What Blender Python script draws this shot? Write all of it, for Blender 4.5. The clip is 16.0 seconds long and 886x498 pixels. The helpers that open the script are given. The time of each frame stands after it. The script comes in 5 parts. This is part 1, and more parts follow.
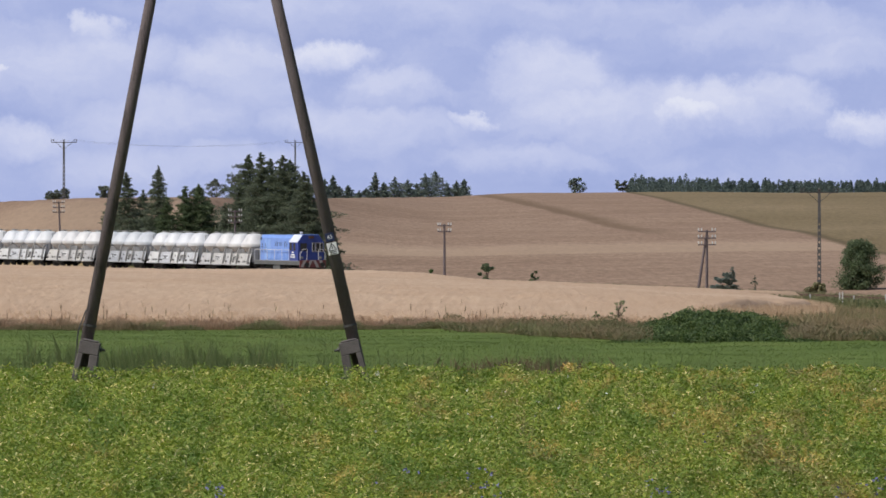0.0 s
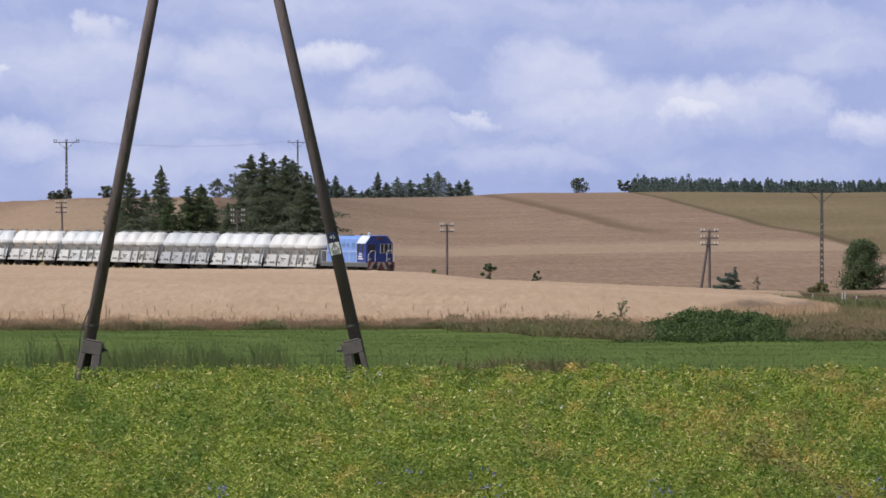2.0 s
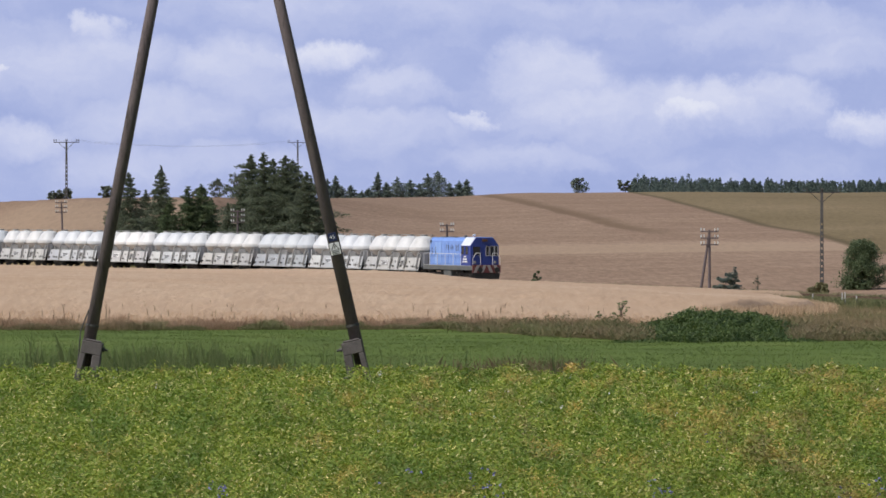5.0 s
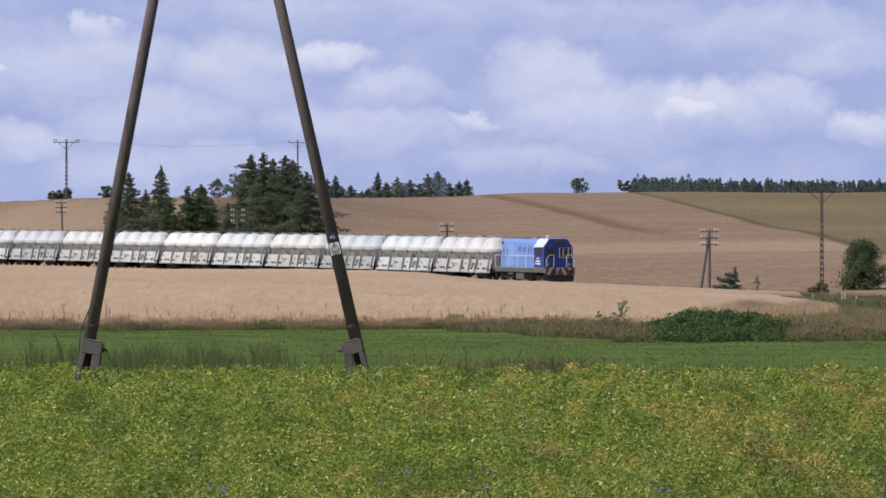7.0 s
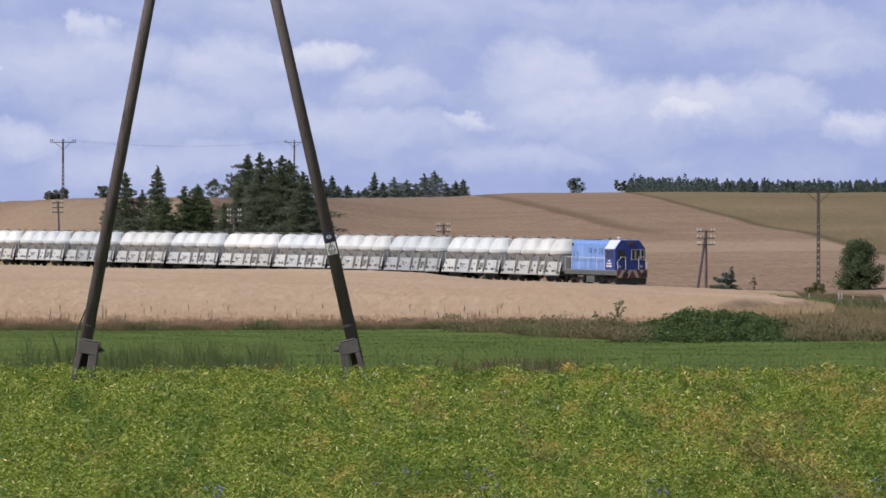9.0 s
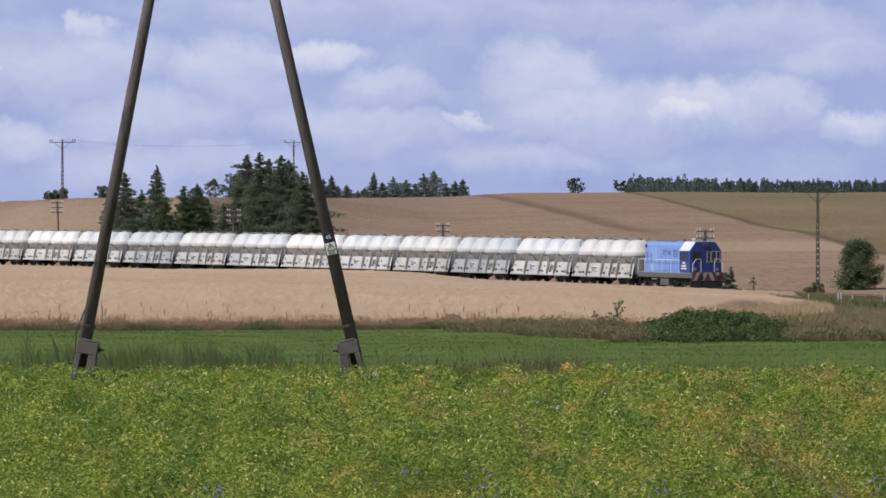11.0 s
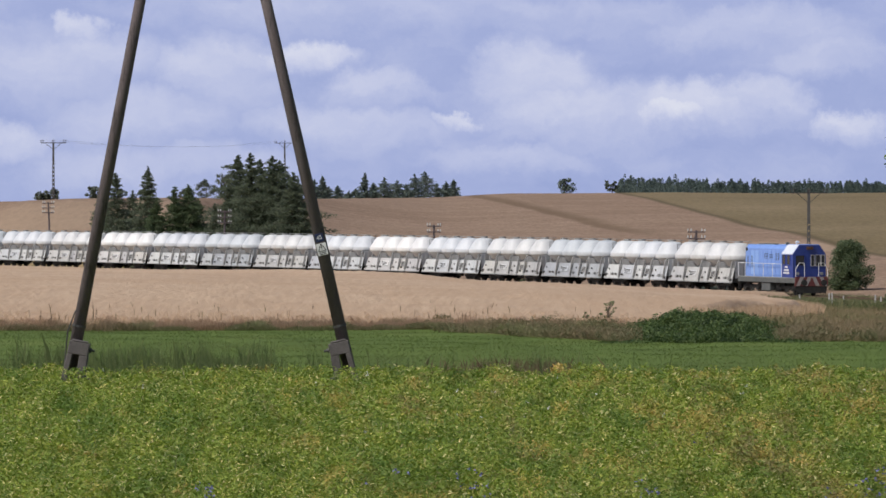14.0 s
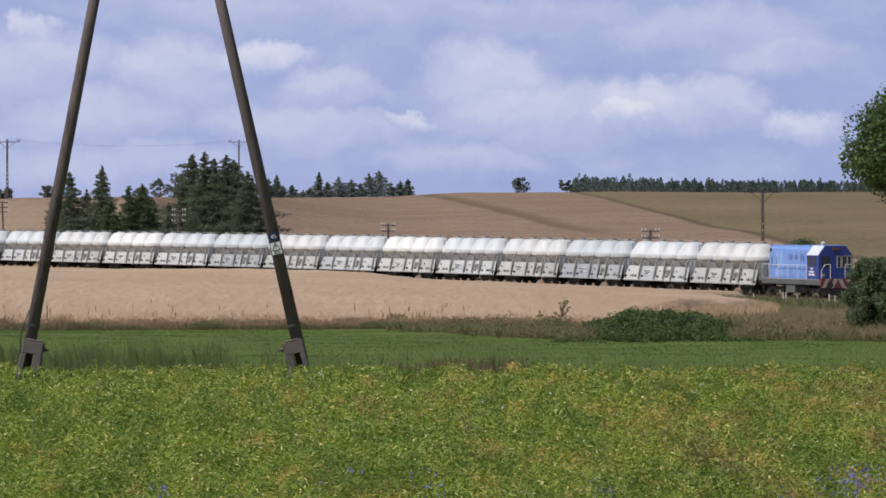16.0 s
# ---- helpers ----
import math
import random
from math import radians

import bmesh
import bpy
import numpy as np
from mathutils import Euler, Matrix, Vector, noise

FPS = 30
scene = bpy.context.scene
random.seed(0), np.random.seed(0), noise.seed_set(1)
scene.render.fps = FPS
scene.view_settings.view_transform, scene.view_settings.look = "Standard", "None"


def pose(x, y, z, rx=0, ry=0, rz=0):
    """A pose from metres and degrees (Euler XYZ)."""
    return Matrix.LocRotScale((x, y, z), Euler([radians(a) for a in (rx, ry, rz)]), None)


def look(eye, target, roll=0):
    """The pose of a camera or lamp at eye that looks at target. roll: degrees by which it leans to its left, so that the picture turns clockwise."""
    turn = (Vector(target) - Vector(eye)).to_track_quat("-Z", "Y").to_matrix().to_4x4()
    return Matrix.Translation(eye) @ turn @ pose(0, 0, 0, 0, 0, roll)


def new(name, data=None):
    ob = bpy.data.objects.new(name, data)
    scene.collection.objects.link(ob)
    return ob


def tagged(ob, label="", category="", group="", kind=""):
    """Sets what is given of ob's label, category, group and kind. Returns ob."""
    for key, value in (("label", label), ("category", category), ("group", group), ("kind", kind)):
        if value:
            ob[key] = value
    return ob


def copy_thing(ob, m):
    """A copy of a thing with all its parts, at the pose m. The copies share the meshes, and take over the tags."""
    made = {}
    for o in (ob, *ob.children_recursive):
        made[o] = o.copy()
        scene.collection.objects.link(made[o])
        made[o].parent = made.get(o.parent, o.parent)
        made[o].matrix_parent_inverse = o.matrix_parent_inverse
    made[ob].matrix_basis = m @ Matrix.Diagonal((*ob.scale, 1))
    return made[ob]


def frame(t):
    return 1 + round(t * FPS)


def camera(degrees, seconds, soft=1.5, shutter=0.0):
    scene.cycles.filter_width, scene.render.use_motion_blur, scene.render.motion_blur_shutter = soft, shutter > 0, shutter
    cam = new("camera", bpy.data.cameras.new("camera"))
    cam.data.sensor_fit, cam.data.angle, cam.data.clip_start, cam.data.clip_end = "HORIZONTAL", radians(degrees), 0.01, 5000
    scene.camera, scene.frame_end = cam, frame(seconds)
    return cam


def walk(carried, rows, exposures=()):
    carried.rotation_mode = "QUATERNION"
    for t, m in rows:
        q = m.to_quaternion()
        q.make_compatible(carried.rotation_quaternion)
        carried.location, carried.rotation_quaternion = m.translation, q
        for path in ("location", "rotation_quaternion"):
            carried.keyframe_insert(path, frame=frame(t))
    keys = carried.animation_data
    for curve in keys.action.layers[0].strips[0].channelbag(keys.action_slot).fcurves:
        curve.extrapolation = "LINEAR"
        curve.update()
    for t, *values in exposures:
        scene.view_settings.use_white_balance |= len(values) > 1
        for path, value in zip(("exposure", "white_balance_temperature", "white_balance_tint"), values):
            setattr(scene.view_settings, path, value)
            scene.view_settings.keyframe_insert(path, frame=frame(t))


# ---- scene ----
F = 8500.0          # focal length in units of the picture's width / 1568
EYE = 3.2           # eye height over the potato field
HORIZON = 400.0
cam = camera(math.degrees(2 * math.atan(784 / F)), 16.0, soft=1.6)

# pan: (seconds, turn to the right, tilt down), in 1 / F radians
PAN = [(0, 4.5, 0), (0.5, 4, 2), (1, 0, 0), (1.5, 0, 0), (4, 0, 0), (7, 0, 0), (7.5, 3, 0), (8, 4.5, 0), (8.5, 6, 0), (9, 6, 0),
       (11.5, 7.5, 0), (12, 8, 0), (12.5, 10, 0), (13, 15, 0), (13.5, 18.5, 0), (14, 23, -1), (14.5, 29, 0), (15, 52, 0),
       (15.5, 76, 1), (16, 104, 0.5)]


def aim(right, down):
    return pose(0, 0, EYE, 90 - math.degrees((441 - HORIZON + down) / F), 0, -math.degrees(right / F))


walk(cam, [(t, aim(r, d)) for t, r, d in PAN], exposures=[(0, 0.0), (4, 0.0), (9, -0.04), (16, -0.1)])


def spot(c, r, z=0.0):
    """A place by bearing c (1 / F radians, 784 is straight on), distance and height."""
    a = (c - 784) / F
    return Vector((r * math.sin(a), r * math.cos(a), z))


def level(y, r):
    """The height at distance r that lies (HORIZON - y) / F over the eye's level."""
    return EYE + (HORIZON - y) / F * r


# ---- light ----
SUN_AZ, SUN_EL = radians(237), radians(50)     # azimuth clockwise from the view axis
world = bpy.data.worlds.new("sky")
scene.world = world
world.use_nodes = True
wn = world.node_tree.nodes
sky = wn.new("ShaderNodeTexSky")
sky.sky_type, sky.sun_disc = "NISHITA", False
sky.sun_elevation, sky.sun_rotation = SUN_EL, SUN_AZ
sky.dust_density = 2.0
wn["Background"].inputs["Strength"].default_value = 0.085
world.node_tree.links.new(sky.outputs[0], wn["Background"].inputs["Color"])
sun_dir = Vector((math.sin(SUN_AZ) * math.cos(SUN_EL), math.cos(SUN_AZ) * math.cos(SUN_EL), math.sin(SUN_EL)))
sun = new("sun", bpy.data.lights.new("sun", "SUN"))
sun.data.energy, sun.data.angle, sun.data.color = 3.5, radians(0.8), (1.0, 0.965, 0.925)
sun.matrix_world = look(sun_dir * 50, (0, 0, 0))


# ---- materials ----
def nodes_of(name):
    m = bpy.data.materials.new(name)
    m.use_nodes = True
    nt = m.node_tree
    return m, nt, nt.nodes["Principled BSDF"]


def ramp(nt, fac, stops):
    r = nt.nodes.new("ShaderNodeValToRGB")
    el = r.color_ramp.elements
    while len(el) < len(stops):
        el.new(0.5)
    for e, (p, c) in zip(el, stops):
        e.position, e.color = p, (*c, 1)
    nt.links.new(fac, r.inputs[0])
    return r.outputs[0]


def tex(nt, scale, detail=4, stretch=(1, 1, 1), rough=0.55, world_space=False, distort=0.0):
    if world_space:
        src = nt.nodes.new("ShaderNodeNewGeometry").outputs["Position"]
    else:
        src = nt.nodes.new("ShaderNodeTexCoord").outputs["Object"]
    mp = nt.nodes.new("ShaderNodeMapping")
    mp.inputs["Scale"].default_value = stretch
    n = nt.nodes.new("ShaderNodeTexNoise")
    n.inputs["Scale"].default_value, n.inputs["Detail"].default_value = scale, detail
    n.inputs["Roughness"].default_value, n.inputs["Distortion"].default_value = rough, distort
    nt.links.new(src, mp.inputs["Vector"])
    nt.links.new(mp.outputs[0], n.inputs["Vector"])
    return n.outputs["Fac"]


def mix(nt, fac, a, b, mode="MIX"):
    n = nt.nodes.new("ShaderNodeMix")
    n.data_type, n.blend_type = "RGBA", mode
    for sock, v in ((n.inputs[0], fac), (n.inputs[6], a), (n.inputs[7], b)):
        if isinstance(v, (int, float)):
            sock.default_value = v
        elif isinstance(v, tuple):
            sock.default_value = (*v, 1)
        else:
            nt.links.new(v, sock)
    return n.outputs[2]


def calc(nt, op, a, b=0.0, c=None):
    n = nt.nodes.new("ShaderNodeMath")
    n.operation = op
    for sock, v in zip(n.inputs, (a, b, c)):
        if v is None:
            continue
        if isinstance(v, (int, float)):
            sock.default_value = v
        else:
            nt.links.new(v, sock)
    return n.outputs[0]


def step(nt, v, lo, hi):
    n = nt.nodes.new("ShaderNodeMapRange")
    n.interpolation_type = "SMOOTHSTEP"
    n.inputs["From Min"].default_value, n.inputs["From Max"].default_value = lo, hi
    nt.links.new(v, n.inputs["Value"])
    return n.outputs["Result"]


def bump(nt, bsdf, height, strength, distance):
    b = nt.nodes.new("ShaderNodeBump")
    b.inputs["Strength"].default_value, b.inputs["Distance"].default_value = strength, distance
    nt.links.new(height, b.inputs["Height"])
    nt.links.new(b.outputs[0], bsdf.inputs["Normal"])


def paint(name, dark, light, scale=3.0, rough=0.6, metal=0.0, grime=None, streak=(1, 1, 1), bumpy=0.15, amount=0.5, vary=0.0):
    """A weathered surface: two tones at a large and a fine scale, and stains of grime."""
    m, nt, b = nodes_of(name)
    big, fine = tex(nt, scale, 5, streak), tex(nt, scale * 9, 3)
    col = ramp(nt, big, [(0.3, dark), (0.7, light)])
    col = mix(nt, 0.35, col, ramp(nt, fine, [(0.3, dark), (0.7, light)]))
    if grime:
        g = step(nt, tex(nt, scale * 1.7, 6, streak, 0.7), 0.52, 0.72)
        col = mix(nt, calc(nt, "MULTIPLY", g, amount), col, grime)
    if vary:
        rnd = nt.nodes.new("ShaderNodeObjectInfo").outputs["Random"]
        tone = ramp(nt, rnd, [(0.0, (1 - vary, 1 - vary, 1 - vary * 0.8)), (0.5, (1, 1, 1)), (1.0, (1, 1 - vary * 0.1, 1 - vary * 0.3))])
        col = mix(nt, 1.0, col, tone, "MULTIPLY")
    nt.links.new(col, b.inputs["Base Color"])
    b.inputs["Roughness"].default_value, b.inputs["Metallic"].default_value = rough, metal
    bump(nt, b, fine, bumpy, 0.02)
    return m


def foliage(name, stops, patch=None, patch_scale=0.3, patch_at=(0.5, 0.65), glow=0.3, rough=0.65, dark=None, drift=0.0, patch_long=0.45):
    """Leaves: each its own tone, with patches of another tone over the field, and some light coming through."""
    m, nt, b = nodes_of(name)
    rnd = nt.nodes.new("ShaderNodeNewGeometry").outputs["Random Per Island"]
    col = ramp(nt, rnd, stops)
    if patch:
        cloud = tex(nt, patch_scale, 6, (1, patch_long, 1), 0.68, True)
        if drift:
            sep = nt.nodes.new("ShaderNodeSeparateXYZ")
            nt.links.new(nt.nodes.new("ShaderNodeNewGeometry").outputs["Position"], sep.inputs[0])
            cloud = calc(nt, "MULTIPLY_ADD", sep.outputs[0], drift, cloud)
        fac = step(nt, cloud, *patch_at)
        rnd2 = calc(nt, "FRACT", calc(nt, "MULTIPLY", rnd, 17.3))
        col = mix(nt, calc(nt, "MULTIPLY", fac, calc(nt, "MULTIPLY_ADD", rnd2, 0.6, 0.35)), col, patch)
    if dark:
        # bright plant tops and shaded gaps between them, multiplied into the leaf colour
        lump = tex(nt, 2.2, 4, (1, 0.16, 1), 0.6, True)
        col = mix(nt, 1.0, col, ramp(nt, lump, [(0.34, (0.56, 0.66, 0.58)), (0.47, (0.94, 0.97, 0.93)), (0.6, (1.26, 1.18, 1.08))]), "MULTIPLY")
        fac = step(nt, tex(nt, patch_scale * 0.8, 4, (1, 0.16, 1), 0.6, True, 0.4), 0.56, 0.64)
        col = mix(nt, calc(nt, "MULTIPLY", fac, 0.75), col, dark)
        # withered brown stretches, more of them to the right
        dead = tex(nt, patch_scale * 0.9, 5, (1, 0.1, 1), 0.7, True, 0.5)
        dead = step(nt, calc(nt, "MULTIPLY_ADD", sep.outputs[0], drift * 1.5, dead), 0.58, 0.68)
        rnd3 = calc(nt, "FRACT", calc(nt, "MULTIPLY", rnd, 31.7))
        col = mix(nt, calc(nt, "MULTIPLY", dead, calc(nt, "MULTIPLY", rnd3, 0.85)), col, (0.3, 0.2, 0.1))
    nt.links.new(col, b.inputs["Base Color"])
    b.inputs["Roughness"].default_value = rough
    tr = nt.nodes.new("ShaderNodeBsdfTranslucent")
    nt.links.new(col, tr.inputs["Color"])
    ms = nt.nodes.new("ShaderNodeMixShader")
    ms.inputs[0].default_value = glow
    nt.links.new(b.outputs[0], ms.inputs[1])
    nt.links.new(tr.outputs[0], ms.inputs[2])
    nt.links.new(ms.outputs[0], nt.nodes["Material Output"].inputs["Surface"])
    return m


# the palest leaf tones stand in for sunlit highlights on the crop
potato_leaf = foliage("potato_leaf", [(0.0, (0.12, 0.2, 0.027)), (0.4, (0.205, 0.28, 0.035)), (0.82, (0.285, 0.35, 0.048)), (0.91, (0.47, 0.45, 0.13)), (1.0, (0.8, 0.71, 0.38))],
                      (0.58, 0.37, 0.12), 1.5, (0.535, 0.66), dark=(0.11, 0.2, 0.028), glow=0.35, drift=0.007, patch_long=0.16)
meadow_leaf = foliage("meadow_grass", [(0, (0.115, 0.165, 0.036)), (0.6, (0.13, 0.185, 0.042)), (1, (0.155, 0.205, 0.055))], (0.17, 0.18, 0.065), 0.12, glow=0.5)
weed_leaf = foliage("weed_leaf", [(0, (0.1, 0.14, 0.045)), (0.7, (0.15, 0.19, 0.065)), (1, (0.22, 0.23, 0.1))], glow=0.5)
straw = foliage("dry_straw", [(0, (0.17, 0.155, 0.075)), (0.35, (0.235, 0.19, 0.105)), (0.7, (0.29, 0.22, 0.13)), (1, (0.36, 0.27, 0.17))], (0.17, 0.2, 0.075), 0.1, (0.44, 0.6))
fringe_leaf = foliage("seeding_grass", [(0, (0.27, 0.175, 0.11)), (0.5, (0.41, 0.275, 0.18)), (1, (0.54, 0.39, 0.27))], (0.26, 0.22, 0.12), 0.15, (0.5, 0.65), glow=0.5)
verge_green = foliage("verge_green", [(0, (0.1, 0.13, 0.05)), (0.6, (0.16, 0.18, 0.075)), (1, (0.3, 0.26, 0.14))], (0.3, 0.23, 0.14), 0.08)
scrub_leaf = foliage("scrub_leaf", [(0, (0.075, 0.095, 0.033)), (0.45, (0.12, 0.13, 0.05)), (0.75, (0.19, 0.16, 0.075)), (1, (0.27, 0.205, 0.115))], (0.24, 0.17, 0.095), 0.25, (0.48, 0.62))
wheat_ear = foliage("wheat_ear", [(0, (0.44, 0.3, 0.18)), (0.5, (0.55, 0.395, 0.26)), (1, (0.65, 0.5, 0.34))])
# spruce and pine needles are lifted in colour for the haze before them
spruce_leaf = foliage("spruce_needles", [(0, (0.1, 0.12, 0.085)), (0.6, (0.15, 0.18, 0.115)), (1, (0.2, 0.24, 0.14))], glow=0.5)
pine_leaf = foliage("hazed_pine_needles", [(0, (0.13, 0.17, 0.155)), (0.6, (0.18, 0.225, 0.195)), (1, (0.23, 0.275, 0.22))], glow=0.45)
bush_leaf = foliage("bush_leaf", [(0, (0.04, 0.08, 0.02)), (0.6, (0.08, 0.14, 0.04)), (1, (0.14, 0.2, 0.06))], glow=0.3)
# the near-black patches paint shade between the lit bramble mounds
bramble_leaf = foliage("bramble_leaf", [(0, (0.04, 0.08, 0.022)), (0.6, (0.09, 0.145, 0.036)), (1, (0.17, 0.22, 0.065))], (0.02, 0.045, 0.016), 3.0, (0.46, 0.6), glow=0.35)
bush_dark = foliage("dark_bush_leaf", [(0, (0.085, 0.12, 0.06)), (0.6, (0.13, 0.175, 0.085)), (1, (0.18, 0.23, 0.11))], glow=0.45)
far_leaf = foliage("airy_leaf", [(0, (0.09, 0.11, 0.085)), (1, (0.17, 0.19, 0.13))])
# distance haze is mixed into these pale bluish forest tones
forest_leaf = foliage("hazed_forest_needles", [(0, (0.1, 0.135, 0.125)), (0.6, (0.125, 0.165, 0.145)), (1, (0.15, 0.195, 0.16))], glow=0.5)
dock_leaf = foliage("dock_stem", [(0, (0.14, 0.09, 0.05)), (0.6, (0.2, 0.14, 0.08)), (1, (0.2, 0.2, 0.09))], glow=0.4)
weed_pale = foliage("pale_stem", [(0, (0.25, 0.27, 0.11)), (0.6, (0.4, 0.4, 0.2)), (1, (0.5, 0.45, 0.25))])
flower_blue = foliage("cornflower", [(0, (0.16, 0.16, 0.36)), (1, (0.27, 0.26, 0.5))])
flower_white = foliage("white_petal", [(0, (0.6, 0.6, 0.55)), (1, (0.8, 0.8, 0.76))])
bark = paint("bark", (0.05, 0.04, 0.03), (0.12, 0.09, 0.06), 4, 0.9, streak=(1, 1, 0.2), bumpy=0.5)


def ground_material():
    m, nt, b = nodes_of("fields")
    pos = nt.nodes.new("ShaderNodeNewGeometry").outputs["Position"]
    sep = nt.nodes.new("ShaderNodeSeparateXYZ")
    nt.links.new(pos, sep.inputs[0])
    x, y = sep.outputs[0], sep.outputs[1]
    wob = calc(nt, "MULTIPLY", calc(nt, "SUBTRACT", tex(nt, 0.08, 5, world_space=True), 0.5), 14.0)
    soil = ramp(nt, tex(nt, 1.2, 6, world_space=True), [(0.3, (0.11, 0.135, 0.028)), (0.7, (0.18, 0.2, 0.045))])
    green = ramp(nt, tex(nt, 0.25, 6, (1, 0.35, 1), world_space=True), [(0.3, (0.08, 0.115, 0.028)), (0.55, (0.105, 0.152, 0.034)), (0.75, (0.145, 0.175, 0.05))])
    dry = ramp(nt, tex(nt, 0.3, 6, (1, 0.4, 1), world_space=True), [(0.3, (0.15, 0.145, 0.06)), (0.5, (0.27, 0.195, 0.1)), (0.72, (0.36, 0.28, 0.15))])
    lines = calc(nt, "SINE", calc(nt, "MULTIPLY_ADD", y, 0.11, calc(nt, "MULTIPLY_ADD", x, 0.02, wob)))
    gold_n = tex(nt, 0.02, 8, (1, 0.5, 1), 0.65, True)
    gold = ramp(nt, gold_n, [(0.3, (0.19, 0.122, 0.082)), (0.55, (0.235, 0.158, 0.11)), (0.75, (0.285, 0.198, 0.14))])
    gold = mix(nt, calc(nt, "MULTIPLY", step(nt, lines, 0.2, 1.0), 0.18), gold, (0.42, 0.31, 0.22))
    gold = mix(nt, 0.25, gold, ramp(nt, tex(nt, 0.6, 4, world_space=True), [(0.3, (0.2, 0.13, 0.08)), (0.7, (0.42, 0.31, 0.22))]))
    gold = mix(nt, calc(nt, "MULTIPLY", step(nt, x, -12, -30), 0.35), gold, (0.16, 0.1, 0.07))
    olive = ramp(nt, tex(nt, 0.015, 8, (1, 0.4, 1), 0.65, True), [(0.3, (0.15, 0.115, 0.06)), (0.55, (0.195, 0.15, 0.085)), (0.75, (0.245, 0.19, 0.115))])
    grain = tex(nt, 1.6, 4, (1, 0.12, 1), 0.7, True)
    gold = mix(nt, 1.0, gold, ramp(nt, grain, [(0.35, (0.82, 0.82, 0.82)), (0.65, (1.16, 1.16, 1.16))]), "MULTIPLY")
    olive = mix(nt, 1.0, olive, ramp(nt, grain, [(0.35, (0.78, 0.78, 0.76)), (0.65, (1.2, 1.18, 1.16))]), "MULTIPLY")
    yw = calc(nt, "ADD", y, wob)
    col = mix(nt, step(nt, yw, 92, 98), soil, green)
    near = calc(nt, "SUBTRACT", calc(nt, "MULTIPLY_ADD", wob, 0.35, y), calc(nt, "MULTIPLY", step(nt, x, -1, 6), -15.0))
    col = mix(nt, step(nt, near, 148, 152), col, dry)
    past = calc(nt, "MULTIPLY_ADD", x, 2.15, y)
    col = mix(nt, step(nt, past, 474, 482), col, gold)
    band = calc(nt, "SUBTRACT", step(nt, calc(nt, "ADD", y, wob), 590, 600), step(nt, calc(nt, "ADD", y, wob), 622, 650))
    col = mix(nt, calc(nt, "MULTIPLY", band, 0.4), col, (0.44, 0.33, 0.23))
    # the boundary of the olive field runs away from the line, up to the crest
    p, q = spot(1490, 630), spot(1130, 1150)
    n2 = Vector((q.y - p.y, p.x - q.x, 0)).normalized()
    d = calc(nt, "ADD", calc(nt, "MULTIPLY", x, n2.x), calc(nt, "MULTIPLY", y, n2.y))
    d = calc(nt, "SUBTRACT", d, n2.dot(p))
    far = step(nt, y, 470, 500)
    col = mix(nt, calc(nt, "MULTIPLY", step(nt, d, -0.5, 0.5), far), col, olive)
    balk = calc(nt, "MULTIPLY", calc(nt, "SUBTRACT", step(nt, d, -1.4, 0), step(nt, d, 0.5, 2.0)), far)
    col = mix(nt, calc(nt, "MULTIPLY", balk, 0.85), col, (0.105, 0.08, 0.042))
    # a wheel track down the hill
    p, q = spot(1160, 690), spot(860, 1150)
    n3 = Vector((q.y - p.y, p.x - q.x, 0)).normalized()
    d = calc(nt, "ADD", calc(nt, "MULTIPLY", x, n3.x), calc(nt, "MULTIPLY", y, n3.y))
    d = calc(nt, "SUBTRACT", d, calc(nt, "ADD", n3.dot(p), calc(nt, "MULTIPLY", wob, 0.2)))
    lane = calc(nt, "MULTIPLY", calc(nt, "SUBTRACT", step(nt, d, -1.5, 0), step(nt, d, 0.8, 6)), step(nt, y, 640, 760))
    col = mix(nt, calc(nt, "MULTIPLY", lane, 0.7), col, (0.13, 0.085, 0.048))
    nt.links.new(col, b.inputs["Base Color"])
    b.inputs["Roughness"].default_value = 0.95
    b.inputs["Specular IOR Level"].default_value = 0.1
    bump(nt, b, tex(nt, 2.5, 5, world_space=True), 0.25, 0.12)
    return m


def wheat_material():
    m, nt, b = nodes_of("ripe_wheat")
    n = tex(nt, 0.03, 8, (1, 0.3, 1), 0.6, True, 0.6)
    col = ramp(nt, n, [(0.3, (0.385, 0.262, 0.172)), (0.5, (0.46, 0.328, 0.224)), (0.72, (0.535, 0.4, 0.282))])
    col = mix(nt, 0.4, col, ramp(nt, tex(nt, 2.2, 6, (1, 0.05, 1), 0.75, True), [(0.3, (0.34, 0.23, 0.148)), (0.7, (0.57, 0.43, 0.31))]))
    lanes = step(nt, tex(nt, 0.035, 3, (0.35, 1.3, 1), 0.5, True, 1.2), 0.5, 0.56)
    col = mix(nt, calc(nt, "MULTIPLY", lanes, 0.22), col, (0.4, 0.265, 0.17))
    nt.links.new(col, b.inputs["Base Color"])
    b.inputs["Roughness"].default_value, b.inputs["Specular IOR Level"].default_value = 0.9, 0.15
    bump(nt, b, tex(nt, 5, 5, world_space=True), 0.8, 0.12)
    return m


fields_mat, wheat_mat = ground_material(), wheat_material()


